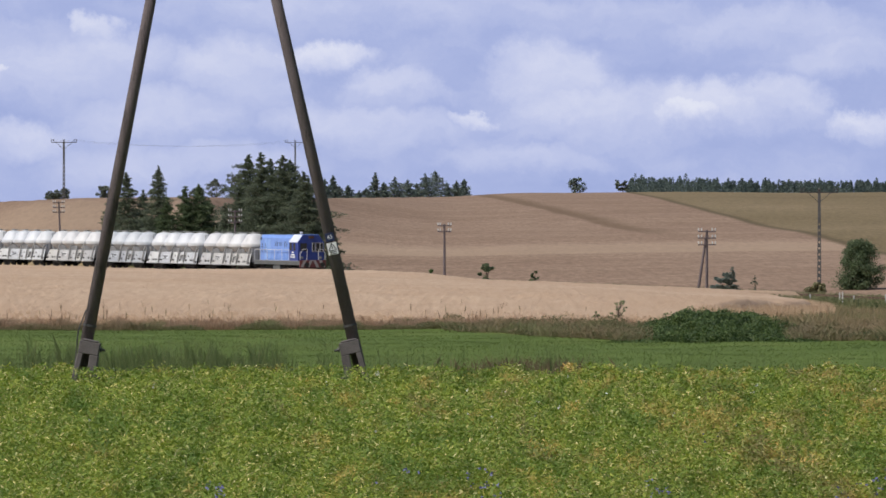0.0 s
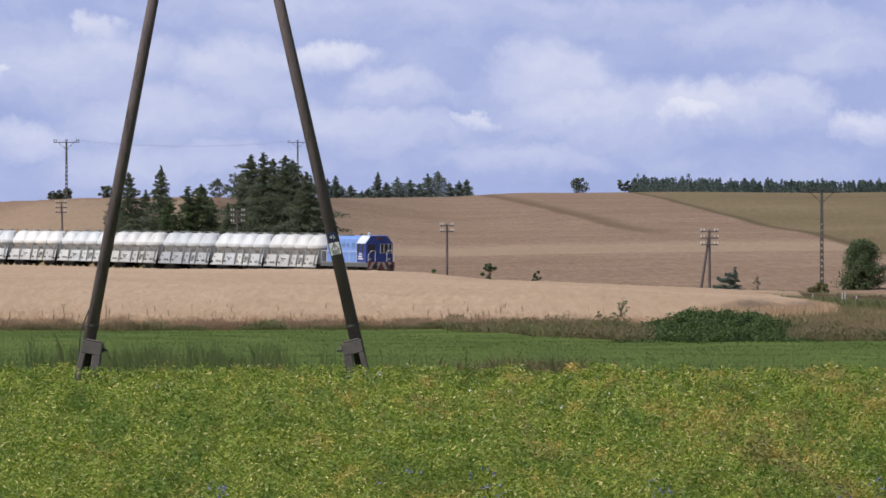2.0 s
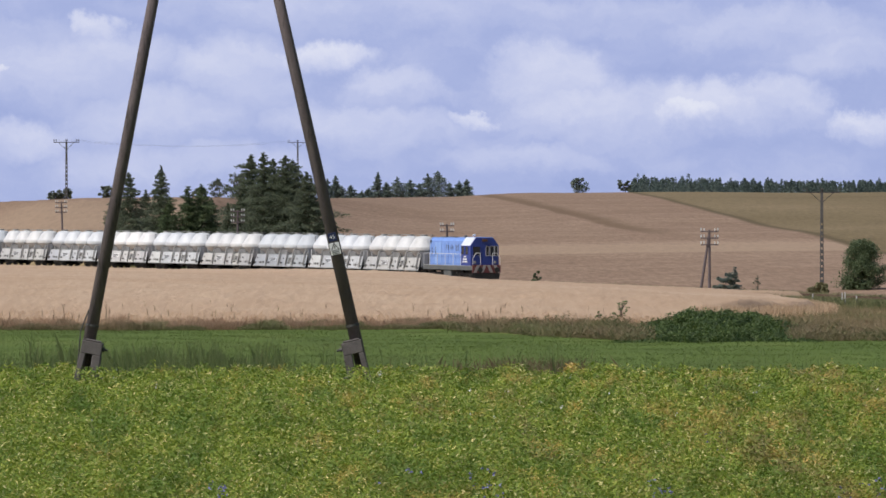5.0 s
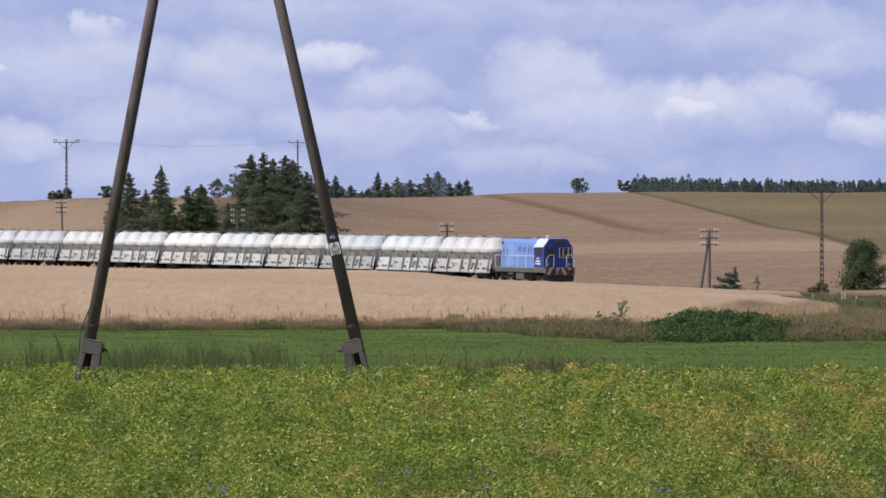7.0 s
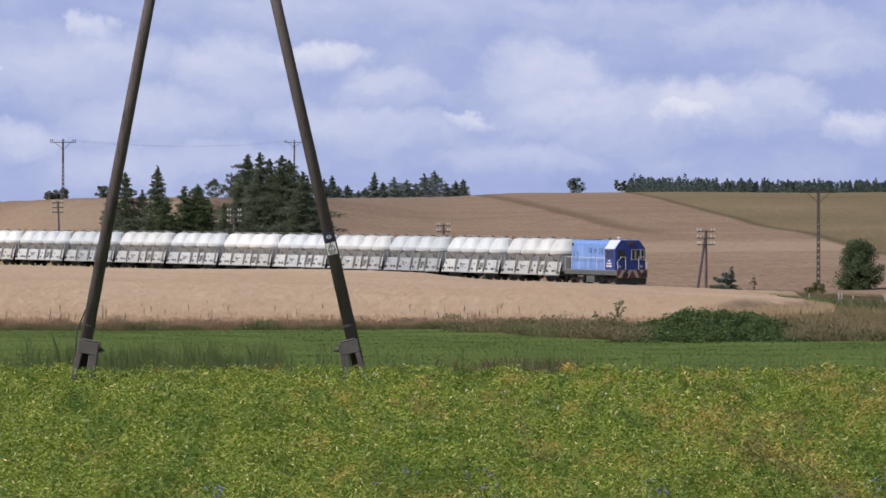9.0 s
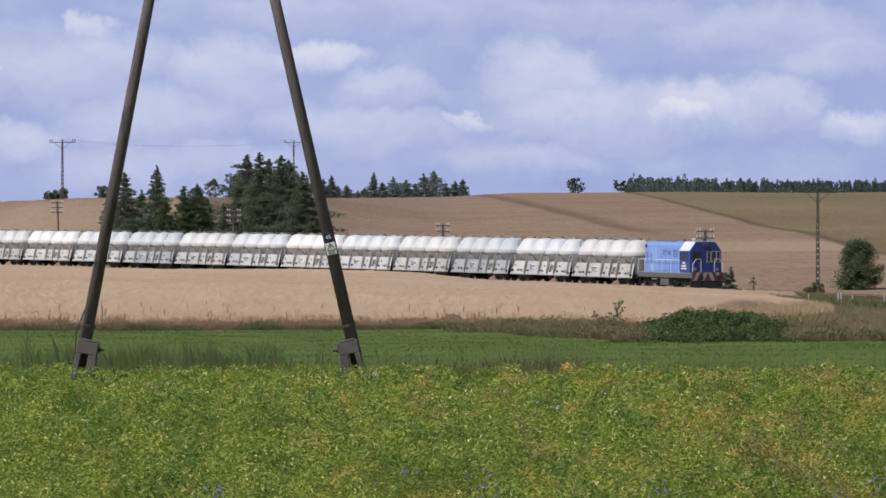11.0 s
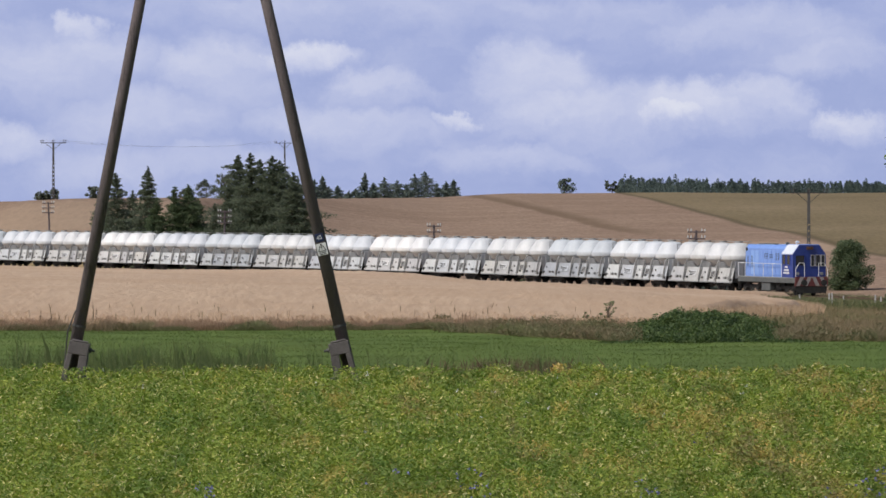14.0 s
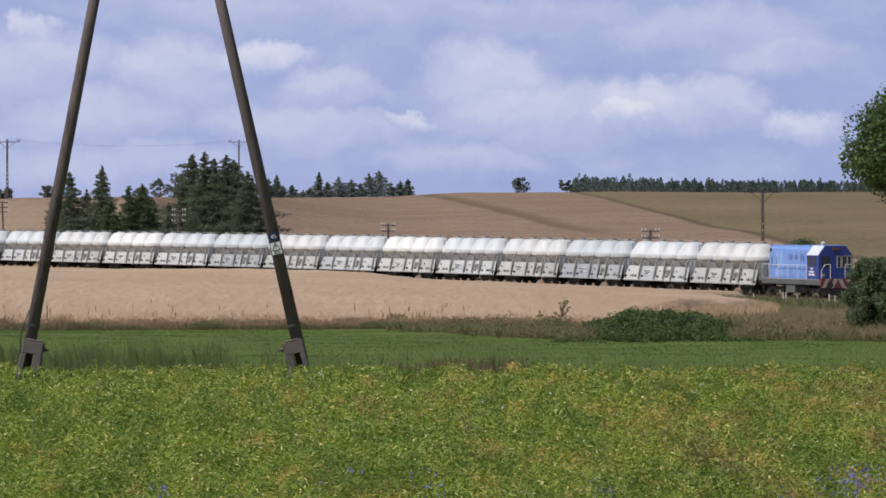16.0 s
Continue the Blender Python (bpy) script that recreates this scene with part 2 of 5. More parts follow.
def backdrop_material():
    m, nt, b = nodes_of("clouded_sky")
    nt.nodes.remove(b)
    pos = nt.nodes.new("ShaderNodeTexCoord").outputs["Object"]
    mp = nt.nodes.new("ShaderNodeMapping")
    mp.inputs["Scale"].default_value = (F / 4600 / 100,) * 3     # hundreds of 1 / F radians
    nt.links.new(pos, mp.inputs["Vector"])
    warp = nt.nodes.new("ShaderNodeTexNoise")
    warp.inputs["Scale"].default_value, warp.inputs["Detail"].default_value = 0.9, 9
    warp.inputs["Roughness"].default_value = 0.66
    nt.links.new(mp.outputs[0], warp.inputs["Vector"])
    add = nt.nodes.new("ShaderNodeVectorMath")
    add.operation = "MULTIPLY_ADD"
    nt.links.new(warp.outputs["Color"], add.inputs[0])
    add.inputs[1].default_value = (1.5, 0, 1.1)
    nt.links.new(mp.outputs[0], add.inputs[2])
    sep = nt.nodes.new("ShaderNodeSeparateXYZ")
    nt.links.new(add.outputs[0], sep.inputs[0])
    u, v = sep.outputs[0], sep.outputs[2]
    total = None
    # banks of cloud with a clear top and a fading foot: bearing, height, half width, half height, strength
    for c, y, w, h, k in ((120, 130, 190, 95, 0.34), (172, 58, 60, 30, 0.6), (425, 135, 125, 80, 0.38), (570, 105, 95, 36, 0.62), (700, 165, 100, 48, 0.38),
                          (650, 232, 180, 52, 0.36), (838, 208, 52, 17, 0.4), (985, 145, 112, 78, 0.42), (1080, 205, 180, 66, 0.36), (1265, 200, 120, 62, 0.48),
                          (1240, 205, 66, 34, 0.62), (1395, 195, 100, 56, 0.4), (1540, 222, 75, 34, 0.54), (12, 132, 30, 18, 0.56), (30, 252, 115, 46, 0.44),
                          (280, 215, 170, 62, 0.34), (1370, 62, 190, 60, 0.26), (1510, 112, 130, 46, 0.26), (600, 32, 360, 52, 0.24), (1000, 26, 300, 42, 0.2),
                          (330, 300, 260, 50, 0.28), (940, 290, 140, 32, 0.24)):
        du = calc(nt, "DIVIDE", calc(nt, "SUBTRACT", u, (c - 784) / 100 + 0.75), w / 100)
        dv = calc(nt, "DIVIDE", calc(nt, "SUBTRACT", v, (HORIZON - y) / 100 + 0.55), h / 100)
        d2 = calc(nt, "ADD", calc(nt, "MULTIPLY", du, du), calc(nt, "MULTIPLY", dv, dv))
        g = calc(nt, "MULTIPLY", calc(nt, "SUBTRACT", 1.0, step(nt, d2, 0.2, 1.5)), step(nt, dv, -1.4, 0.75))
        g = calc(nt, "MULTIPLY", g, k)
        total = g if total is None else calc(nt, "MAXIMUM", total, g)
    puff = nt.nodes.new("ShaderNodeTexNoise")
    puff.inputs["Scale"].default_value, puff.inputs["Detail"].default_value = 0.9, 10
    puff.inputs["Roughness"].default_value = 0.58
    mp2 = nt.nodes.new("ShaderNodeMapping")
    mp2.inputs["Scale"].default_value = (0.7, 1, 1.6)
    nt.links.new(add.outputs[0], mp2.inputs["Vector"])
    nt.links.new(mp2.outputs[0], puff.inputs["Vector"])
    total = calc(nt, "ADD", calc(nt, "ADD", total, 0.16), calc(nt, "MULTIPLY", calc(nt, "SUBTRACT", puff.outputs["Fac"], 0.5), 0.62))
    col = ramp(nt, total, [(0.0, (0.34, 0.41, 0.7)), (0.18, (0.4, 0.465, 0.745)), (0.42, (0.525, 0.575, 0.81)), (0.68, (0.68, 0.71, 0.875)), (0.95, (0.84, 0.86, 0.93))])
    em = nt.nodes.new("ShaderNodeEmission")
    nt.links.new(col, em.inputs["Color"])
    nt.links.new(em.outputs[0], nt.nodes["Material Output"].inputs["Surface"])
    return m


sky_mat = backdrop_material()
concrete = paint("old_concrete", (0.08, 0.068, 0.066), (0.16, 0.14, 0.135), 3, 0.9, grime=(0.04, 0.045, 0.04), bumpy=0.4)
pole_wood = paint("weathered_pole", (0.088, 0.068, 0.071), (0.19, 0.152, 0.157), 5, 0.9, streak=(1, 1, 0.15), grime=(0.03, 0.025, 0.027), bumpy=0.8, amount=0.8)
steel = paint("dull_steel", (0.05, 0.05, 0.05), (0.12, 0.115, 0.11), 6, 0.6, 0.5, grime=(0.12, 0.06, 0.03))
black_iron = paint("sooty_underframe", (0.016, 0.015, 0.014), (0.05, 0.045, 0.04), 5, 0.8, grime=(0.09, 0.07, 0.05))
porcelain = paint("insulator", (0.5, 0.5, 0.48), (0.7, 0.7, 0.68), 9, 0.25)
dome_white = paint("cement_white_paint", (0.52, 0.545, 0.58), (0.68, 0.7, 0.725), 0.7, 0.5, grime=(0.42, 0.41, 0.4), streak=(1, 1, 0.3), amount=0.4, vary=0.12)
# dusty cement, darkened in colour for the shade under the dome rims
tank_grey = paint("shaded_cement_grey", (0.13, 0.13, 0.132), (0.22, 0.22, 0.22), 1.0, 0.8, grime=(0.1, 0.1, 0.1), streak=(1, 1, 0.25))
skirt_white = paint("dirty_white_skirt", (0.42, 0.435, 0.45), (0.63, 0.65, 0.66), 1.1, 0.7, grime=(0.17, 0.15, 0.13), streak=(1, 1, 0.3), amount=0.85, vary=0.2)
dome_shades = [paint("warm_white_dome_paint", (0.52, 0.525, 0.53), (0.67, 0.675, 0.68), 0.7, 0.5, grime=(0.4, 0.39, 0.38), streak=(1, 1, 0.3), amount=0.55, vary=0.06),
               paint("greyed_dome_paint", (0.44, 0.47, 0.5), (0.58, 0.61, 0.64), 0.7, 0.55, grime=(0.36, 0.37, 0.38), streak=(1, 1, 0.3), amount=0.5, vary=0.06),
               paint("fresh_white_dome_paint", (0.66, 0.66, 0.66), (0.8, 0.79, 0.78), 0.7, 0.45, grime=(0.5, 0.48, 0.46), streak=(1, 1, 0.3), amount=0.3, vary=0.06)]
skirt_shades = [paint("warm_dirty_skirt", (0.37, 0.37, 0.365), (0.58, 0.58, 0.57), 1.1, 0.7, grime=(0.17, 0.15, 0.12), streak=(1, 1, 0.3), amount=0.95, vary=0.2),
                paint("greyed_skirt", (0.31, 0.33, 0.35), (0.51, 0.535, 0.55), 1.1, 0.7, grime=(0.15, 0.14, 0.13), streak=(1, 1, 0.3), amount=0.95, vary=0.2),
                paint("fresh_white_skirt", (0.42, 0.415, 0.41), (0.64, 0.63, 0.62), 1.1, 0.7, grime=(0.22, 0.2, 0.17), streak=(1, 1, 0.3), amount=0.7, vary=0.2)]
rib_grey = paint("rib_grey", (0.2, 0.2, 0.2), (0.34, 0.34, 0.33), 3, 0.7)
loco_light = paint("light_blue_paint", (0.165, 0.29, 0.66), (0.22, 0.36, 0.75), 1.2, 0.45, grime=(0.13, 0.22, 0.45), streak=(1, 1, 0.3), amount=0.4)
loco_pale = paint("faded_blue_paint", (0.22, 0.37, 0.74), (0.28, 0.44, 0.81), 1.2, 0.5, grime=(0.13, 0.22, 0.45), streak=(1, 1, 0.3))
loco_dark = paint("dark_blue_paint", (0.022, 0.045, 0.22), (0.032, 0.062, 0.3), 1.5, 0.4, grime=(0.02, 0.025, 0.07))
loco_roof = paint("pale_roof_paint", (0.62, 0.66, 0.72), (0.75, 0.78, 0.82), 2, 0.4)
frame_grey = paint("frame_grey_paint", (0.075, 0.082, 0.08), (0.14, 0.145, 0.14), 1.5, 0.6, grime=(0.1, 0.09, 0.08), streak=(1, 1, 0.3))
rail_white = paint("white_rail_paint", (0.65, 0.65, 0.65), (0.8, 0.8, 0.8), 3, 0.5)
red_paint = paint("red_paint", (0.14, 0.035, 0.035), (0.2, 0.055, 0.05), 4, 0.5, grime=(0.1, 0.05, 0.04))
dark_glass = paint("dark_glass", (0.025, 0.028, 0.034), (0.04, 0.045, 0.055), 2, 0.12, bumpy=0.0)
ballast_mat = paint("ballast", (0.12, 0.11, 0.1), (0.27, 0.25, 0.23), 6, 0.95, bumpy=0.8)
sleeper_mat = paint("sleeper", (0.2, 0.18, 0.16), (0.33, 0.3, 0.27), 2, 0.9)
mast_concrete = paint("mast_concrete", (0.06, 0.058, 0.058), (0.12, 0.115, 0.11), 2, 0.9)
concrete_pale = paint("pale_concrete", (0.38, 0.375, 0.36), (0.52, 0.51, 0.49), 5, 0.9)
plate_blue = paint("dark_blue_enamel", (0.012, 0.018, 0.06), (0.02, 0.03, 0.09), 5, 0.35)
plate_white = paint("white_enamel", (0.6, 0.6, 0.6), (0.75, 0.75, 0.74), 6, 0.35, grime=(0.35, 0.3, 0.25))
stripe_white = paint("dull_white_stripe", (0.32, 0.28, 0.26), (0.46, 0.41, 0.38), 4, 0.6, grime=(0.25, 0.2, 0.18))
plate_grey = paint("blue_grey_mark", (0.16, 0.18, 0.24), (0.24, 0.27, 0.34), 5, 0.6)
rust = paint("rusty_rail", (0.09, 0.05, 0.035), (0.18, 0.1, 0.07), 5, 0.7, 0.4)


# ---- building helpers ----
def part(name, bm, material, parent=None, label="", smooth=False):
    me = bpy.data.meshes.new(name)
    bm.normal_update()
    bm.to_mesh(me)
    bm.free()
    me.materials.append(material)
    if smooth:
        me.polygons.foreach_set("use_smooth", [True] * len(me.polygons))
    ob = new(name, me)
    if parent:
        ob.parent = parent
    return tagged(ob, label)


def sheet(name, verts, faces, material, smooth=True):
    """A mesh object from numpy arrays of corners and equal-sized faces."""
    verts, faces = np.asarray(verts, np.float32), np.asarray(faces, np.int32)
    me = bpy.data.meshes.new(name)
    k = faces.shape[1]
    me.vertices.add(len(verts))
    me.vertices.foreach_set("co", verts.ravel())
    me.loops.add(faces.size)
    me.loops.foreach_set("vertex_index", faces.ravel())
    me.polygons.add(len(faces))
    me.polygons.foreach_set("loop_start", np.arange(0, faces.size, k, dtype=np.int32))
    me.polygons.foreach_set("loop_total", np.full(len(faces), k, np.int32))
    me.polygons.foreach_set("use_smooth", np.full(len(faces), smooth))
    me.update()
    me.validate()
    me.materials.append(material)
    return new(name, me)


def box(bm, x0, x1, y0, y1, z0, z1, bevel=0.0):
    vs = [bm.verts.new((x, y, z)) for x in (x0, x1) for y in (y0, y1) for z in (z0, z1)]
    fs = [bm.faces.new([vs[i] for i in q]) for q in ((0, 1, 3, 2), (4, 6, 7, 5), (0, 4, 5, 1), (2, 3, 7, 6), (0, 2, 6, 4), (1, 5, 7, 3))]
    if bevel:
        bmesh.ops.bevel(bm, geom=list({e for f in fs for e in f.edges}), offset=bevel, segments=2, affect="EDGES", profile=0.5)
    return bm


def rod(bm, a, b, r0, r1=None, n=8):
    """A tapered rod from a to b."""
    a, b = Vector(a), Vector(b)
    r1 = r0 if r1 is None else r1
    q = (b - a).to_track_quat("Z", "Y")
    rings = []
    for p, r in ((a, r0), (b, r1)):
        rings.append([bm.verts.new(p + q @ Vector((r * math.cos(2 * math.pi * i / n), r * math.sin(2 * math.pi * i / n), 0))) for i in range(n)])
    for i in range(n):
        bm.faces.new((rings[0][i], rings[0][(i + 1) % n], rings[1][(i + 1) % n], rings[1][i]))
    bm.faces.new(rings[0][::-1])
    bm.faces.new(rings[1])
    return bm


def loft(bm, sections):
    """A closed body through cross-sections of equally many points."""
    rings = [[bm.verts.new(p) for p in s] for s in sections]
    n = len(rings[0])
    for a, b in zip(rings, rings[1:]):
        for i in range(n):
            bm.faces.new((a[i], a[(i + 1) % n], b[(i + 1) % n], b[i]))
    bm.faces.new(rings[0][::-1])
    bm.faces.new(rings[-1])
    bmesh.ops.recalc_face_normals(bm, faces=bm.faces)
    return bm


def leaves(rng, centres, size, flat=0.0, slim=0.6):
    """Corners and faces of one pointed leaf per centre. flat: 0 any way up, 1 lying flat."""
    n = len(centres)
    nrm = rng.normal(size=(n, 3))
    nrm /= np.linalg.norm(nrm, axis=1)[:, None]
    nrm[:, 2] = np.abs(nrm[:, 2])
    nrm = nrm * (1 - flat) + np.array([0, 0, 1.0]) * flat
    nrm /= np.linalg.norm(nrm, axis=1)[:, None]
    t = rng.normal(size=(n, 3))
    t -= nrm * (t * nrm).sum(1)[:, None]
    t /= np.linalg.norm(t, axis=1)[:, None]
    s = np.cross(nrm, t)
    size = np.broadcast_to(size, n)[:, None] * (0.7 + 0.6 * rng.random((n, 1)))
    a, b = t * size * 0.5, s * size * 0.5 * slim
    v = np.stack([centres - a, centres + b - a * 0.1, centres + a, centres - b - a * 0.1], 1).reshape(-1, 3)
    return v, np.arange(4 * n).reshape(n, 4)


def blades(rng, feet, height, width, lean=0.3):
    """Upright blades: a narrow pointed strip on each foot."""
    n = len(feet)
    ang = rng.random(n) * 2 * math.pi
    side = np.stack([np.cos(ang), np.sin(ang), np.zeros(n)], 1) * (np.broadcast_to(width, n)[:, None] / 2)
    h = np.broadcast_to(height, n) * (0.6 + 0.7 * rng.random(n))
    tilt = rng.normal(size=(n, 2)) * lean * h[:, None]
    tip = feet + np.column_stack([tilt, h])
    mid = feet + np.column_stack([tilt * 0.35, h * 0.6])
    v = np.stack([feet - side, feet + side, mid + side * 0.8, tip, mid - side * 0.8], 1).reshape(-1, 3)
    return v, np.arange(5 * n).reshape(n, 5)


# ---- the lie of the land ----
COT = 2.176                       # the line nears the eye at a steady slant
SLANT = math.atan(1 / COT)
R0 = 459.0


def rail_z(c):
    return EYE - 4.79 - 0.68 * (c - 285) / 1062


def line_r(c):
    return R0 * math.exp(-COT * (c - 784) / F)


def along(s, side=0.0, up=0.0):
    """A place on the line s metres past its middle point, side metres towards the far side."""
    r = R0 - s * math.cos(SLANT)
    c = 784 + F * math.log(R0 / r) / COT
    p = spot(c, r, rail_z(c) + up)
    a = (c - 784) / F
    right, toward = Vector((math.cos(a), -math.sin(a), 0)), Vector((-math.sin(a), -math.cos(a), 0))
    h = right * math.sin(SLANT) + toward * math.cos(SLANT)
    return p + Vector((-h.y, h.x, 0)) * side


def smooth(a, b, x):
    t = min(1.0, max(0.0, (x - a) / (b - a)))
    return t * t * (3 - 2 * t)


def crest_y(c):
    return 340.5 + 9.5 * (1 - smooth(760, 950, c)) + 7 * max(0.0, (150 - c) / 150) + 0.8 * math.sin(c / 70.0)


def crest_r(c):
    """The crest comes near on the left and lies far off on the right."""
    return 640 + 560 * smooth(300, 900, c)


def land(c, r):
    cc = min(2600.0, max(-1000.0, c))
    rt, zt = line_r(cc), rail_z(cc) - 0.62
    rc = max(crest_r(cc), rt + 90)
    zs = level(max(300.0, crest_y(max(-400.0, cc))), rc)
    q = spot(c, r)
    bumps = 0.10 * noise.noise(q * 0.06) + 0.05 * noise.noise(q * 0.4)
    if r < 150:
        return bumps * min(1, r / 40)
    if r < rt - 14:
        k = (r - 150) / (rt - 164)
        mound = 0.55 * smooth(200, 620, cc) * (1 - smooth(700, 900, cc)) * math.exp(-((r - rt + 45) / 38) ** 2)
        return zt * k + mound + bumps * (1 - k) - 0.25 * math.sin(k * math.pi) * smooth(1000, 1300, cc)
    if r < rt + 14:
        return zt + 0.05 * bumps
    if r < rc:
        k = (r - rt - 14) / (rc - rt - 14)
        return zt + (zs - zt) * (0.85 * k + 0.15 * smooth(0, 1, k)) + 0.6 * noise.noise(q * 0.011) * math.sin(k * math.pi)
    return zs - (r - rc) * 0.006 - 6 * smooth(rc, rc + 500, r)


def ground():
    cs = [784 + F * a for a in np.concatenate([np.linspace(-math.pi, -0.16, 30)[:-1], np.linspace(-0.16, 0.17, 230), np.linspace(0.17, math.pi, 30)[1:-1]])]
    rs = np.concatenate([np.linspace(4, 140, 40), np.linspace(143, 560, 140), np.geomspace(565, 1300, 80), np.geomspace(1350, 4500, 14)])
    v = [spot(c, r, land(c, r)) for r in rs for c in cs]
    n, m = len(cs), len(rs)
    f = [(i * n + j, i * n + (j + 1) % n, (i + 1) * n + (j + 1) % n, (i + 1) * n + j) for i in range(m - 1) for j in range(n)]
    v.append(Vector((0, 0, 0)))
    f += [((j + 1) % n, j, len(v) - 1, len(v) - 1) for j in range(n)]
    hub = [q[:3] for q in f if q[2] == q[3]]
    me = bpy.data.meshes.new("ground")
    me.from_pydata([tuple(p) for p in v], [], [q for q in f if q[2] != q[3]] + hub)
    me.polygons.foreach_set("use_smooth", [True] * len(me.polygons))
    me.materials.append(fields_mat)
    tagged(new("ground", me), "rolling farmland with green meadow, dry verge and ripe grain hill", "ground", kind="structure")


ground()


def backdrop():
    n = 60
    v, f = [], []
    for i in range(n + 1):
        a = -0.9 + 1.8 * i / n
        for z in (-60, 1400):
            v.append((4600 * math.sin(a), 4600 * math.cos(a), EYE + z))
    f = [(2 * i, 2 * i + 2, 2 * i + 3, 2 * i + 1) for i in range(n)]
    ob = sheet("backdrop", v, f, sky_mat)
    ob.data.transform(Matrix.Translation((0, 0, -EYE)))
    ob.location.z = EYE
    ob.visible_shadow = False
    return tagged(ob, "pale blue summer sky with soft white cumulus clouds", "sky", kind="structure")


clouds = backdrop()


# ---- the railway line ----
def railway():
    ss = np.arange(-420, 300, 3.0)

    def ribbon(name, prof, material, label):
        v = [along(s, y, z) for s in ss for y, z in prof]
        k = len(prof)
        f = [(i * k + j, i * k + j + 1, (i + 1) * k + j + 1, (i + 1) * k + j) for i in range(len(ss) - 1) for j in range(k - 1)]
        return tagged(sheet(name, v, f, material, False), label, "railway", kind="structure")

    ribbon("ballast_bed", ((-3.0, -0.75), (-1.7, -0.24), (1.7, -0.24), (3.0, -0.75)), ballast_mat, "grey crushed stone ballast under the single track")
    for y in (-0.75, 0.75):
        ribbon("rail", ((y - 0.07, -0.17), (y - 0.035, -0.14), (y - 0.035, 0), (y + 0.035, 0), (y + 0.035, -0.14), (y + 0.07, -0.17)), rust, "rusty steel rail of the single track")
    bm = bmesh.new()
    box(bm, -1.25, 1.25, -0.12, 0.12, -0.3, -0.17, 0.01)
    first = part("sleeper", bm, sleeper_mat)
    bed = bpy.data.objects["ballast_bed"]
    first.parent = bed
    for k in range(280):
        s = 20 + k * 0.62
        ob = first if k == 0 else first.copy()
        if k:
            scene.collection.objects.link(ob)
        p, q = along(s), along(s + 1)
        ob.matrix_basis = Matrix.Translation(p) @ Matrix.Rotation(math.atan2(q.y - p.y, q.x - p.x) + math.pi / 2, 4, "Z")


railway()


# ---- the train: x forward, the side that is seen is -y, z = 0 on the rail ----
def bogie(thing, x, material=black_iron, wheel_r=0.46, base=1.8):
    bm = bmesh.new()
    for y in (-1.0, 1.0):
        box(bm, -base / 2 - 0.5, base / 2 + 0.5, y - 0.07, y + 0.07, 0.5, 0.72, 0.02)
        for k in (-1, 1):
            box(bm, k * base / 2 - 0.17, k * base / 2 + 0.17, y - 0.12, y + 0.12, 0.3, 0.62, 0.02)
        for k in (-0.22, 0, 0.22):
            rod(bm, (k, y, 0.25), (k, y, 0.6), 0.08)
    box(bm, -0.2, 0.2, -0.95, 0.95, 0.45, 0.75, 0.02)
    frame_ob = part("bogie", bm, material, thing)
    frame_ob.location = (x, 0, 0)
    for k in (-1, 1):
        bm = bmesh.new()
        rod(bm, (0, -0.95, 0), (0, 0.95, 0), 0.08)
        for y in (-1, 1):
            rod(bm, (0, y * 0.72, 0), (0, y * 0.85, 0), wheel_r, n=20)
            rod(bm, (0, y * 0.68, 0), (0, y * 0.72, 0), wheel_r + 0.03, n=20)
        w = part("wheelset", bm, material, frame_ob)
        w.location = (k * base / 2, 0, wheel_r)
    return frame_ob


def dome(x0, x1):
    """One round cement silo: a funnel, an upright rim, then a cone drawn in to a flat top."""
    bm = bmesh.new()
    cx = (x0 + x1) / 2
    secs = []
    for z, rad in ((1.7, 0.55), (2.3, 1.02), (2.5, 1.2), (2.6, 1.32), (2.66, 1.4), (2.71, 1.445), (2.76, 1.46), (3.0, 1.46), (3.05, 1.445), (3.1, 1.4), (3.45, 1.17), (3.8, 0.94),
                   (3.92, 0.85), (4.0, 0.74), (4.05, 0.6), (4.08, 0.4), (4.1, 0.2)):
        secs.append([(cx + rad * math.cos(2 * math.pi * i / 36), rad * math.sin(2 * math.pi * i / 36), z) for i in range(36)])
    return loft(bm, secs)


WAGON = 13.4


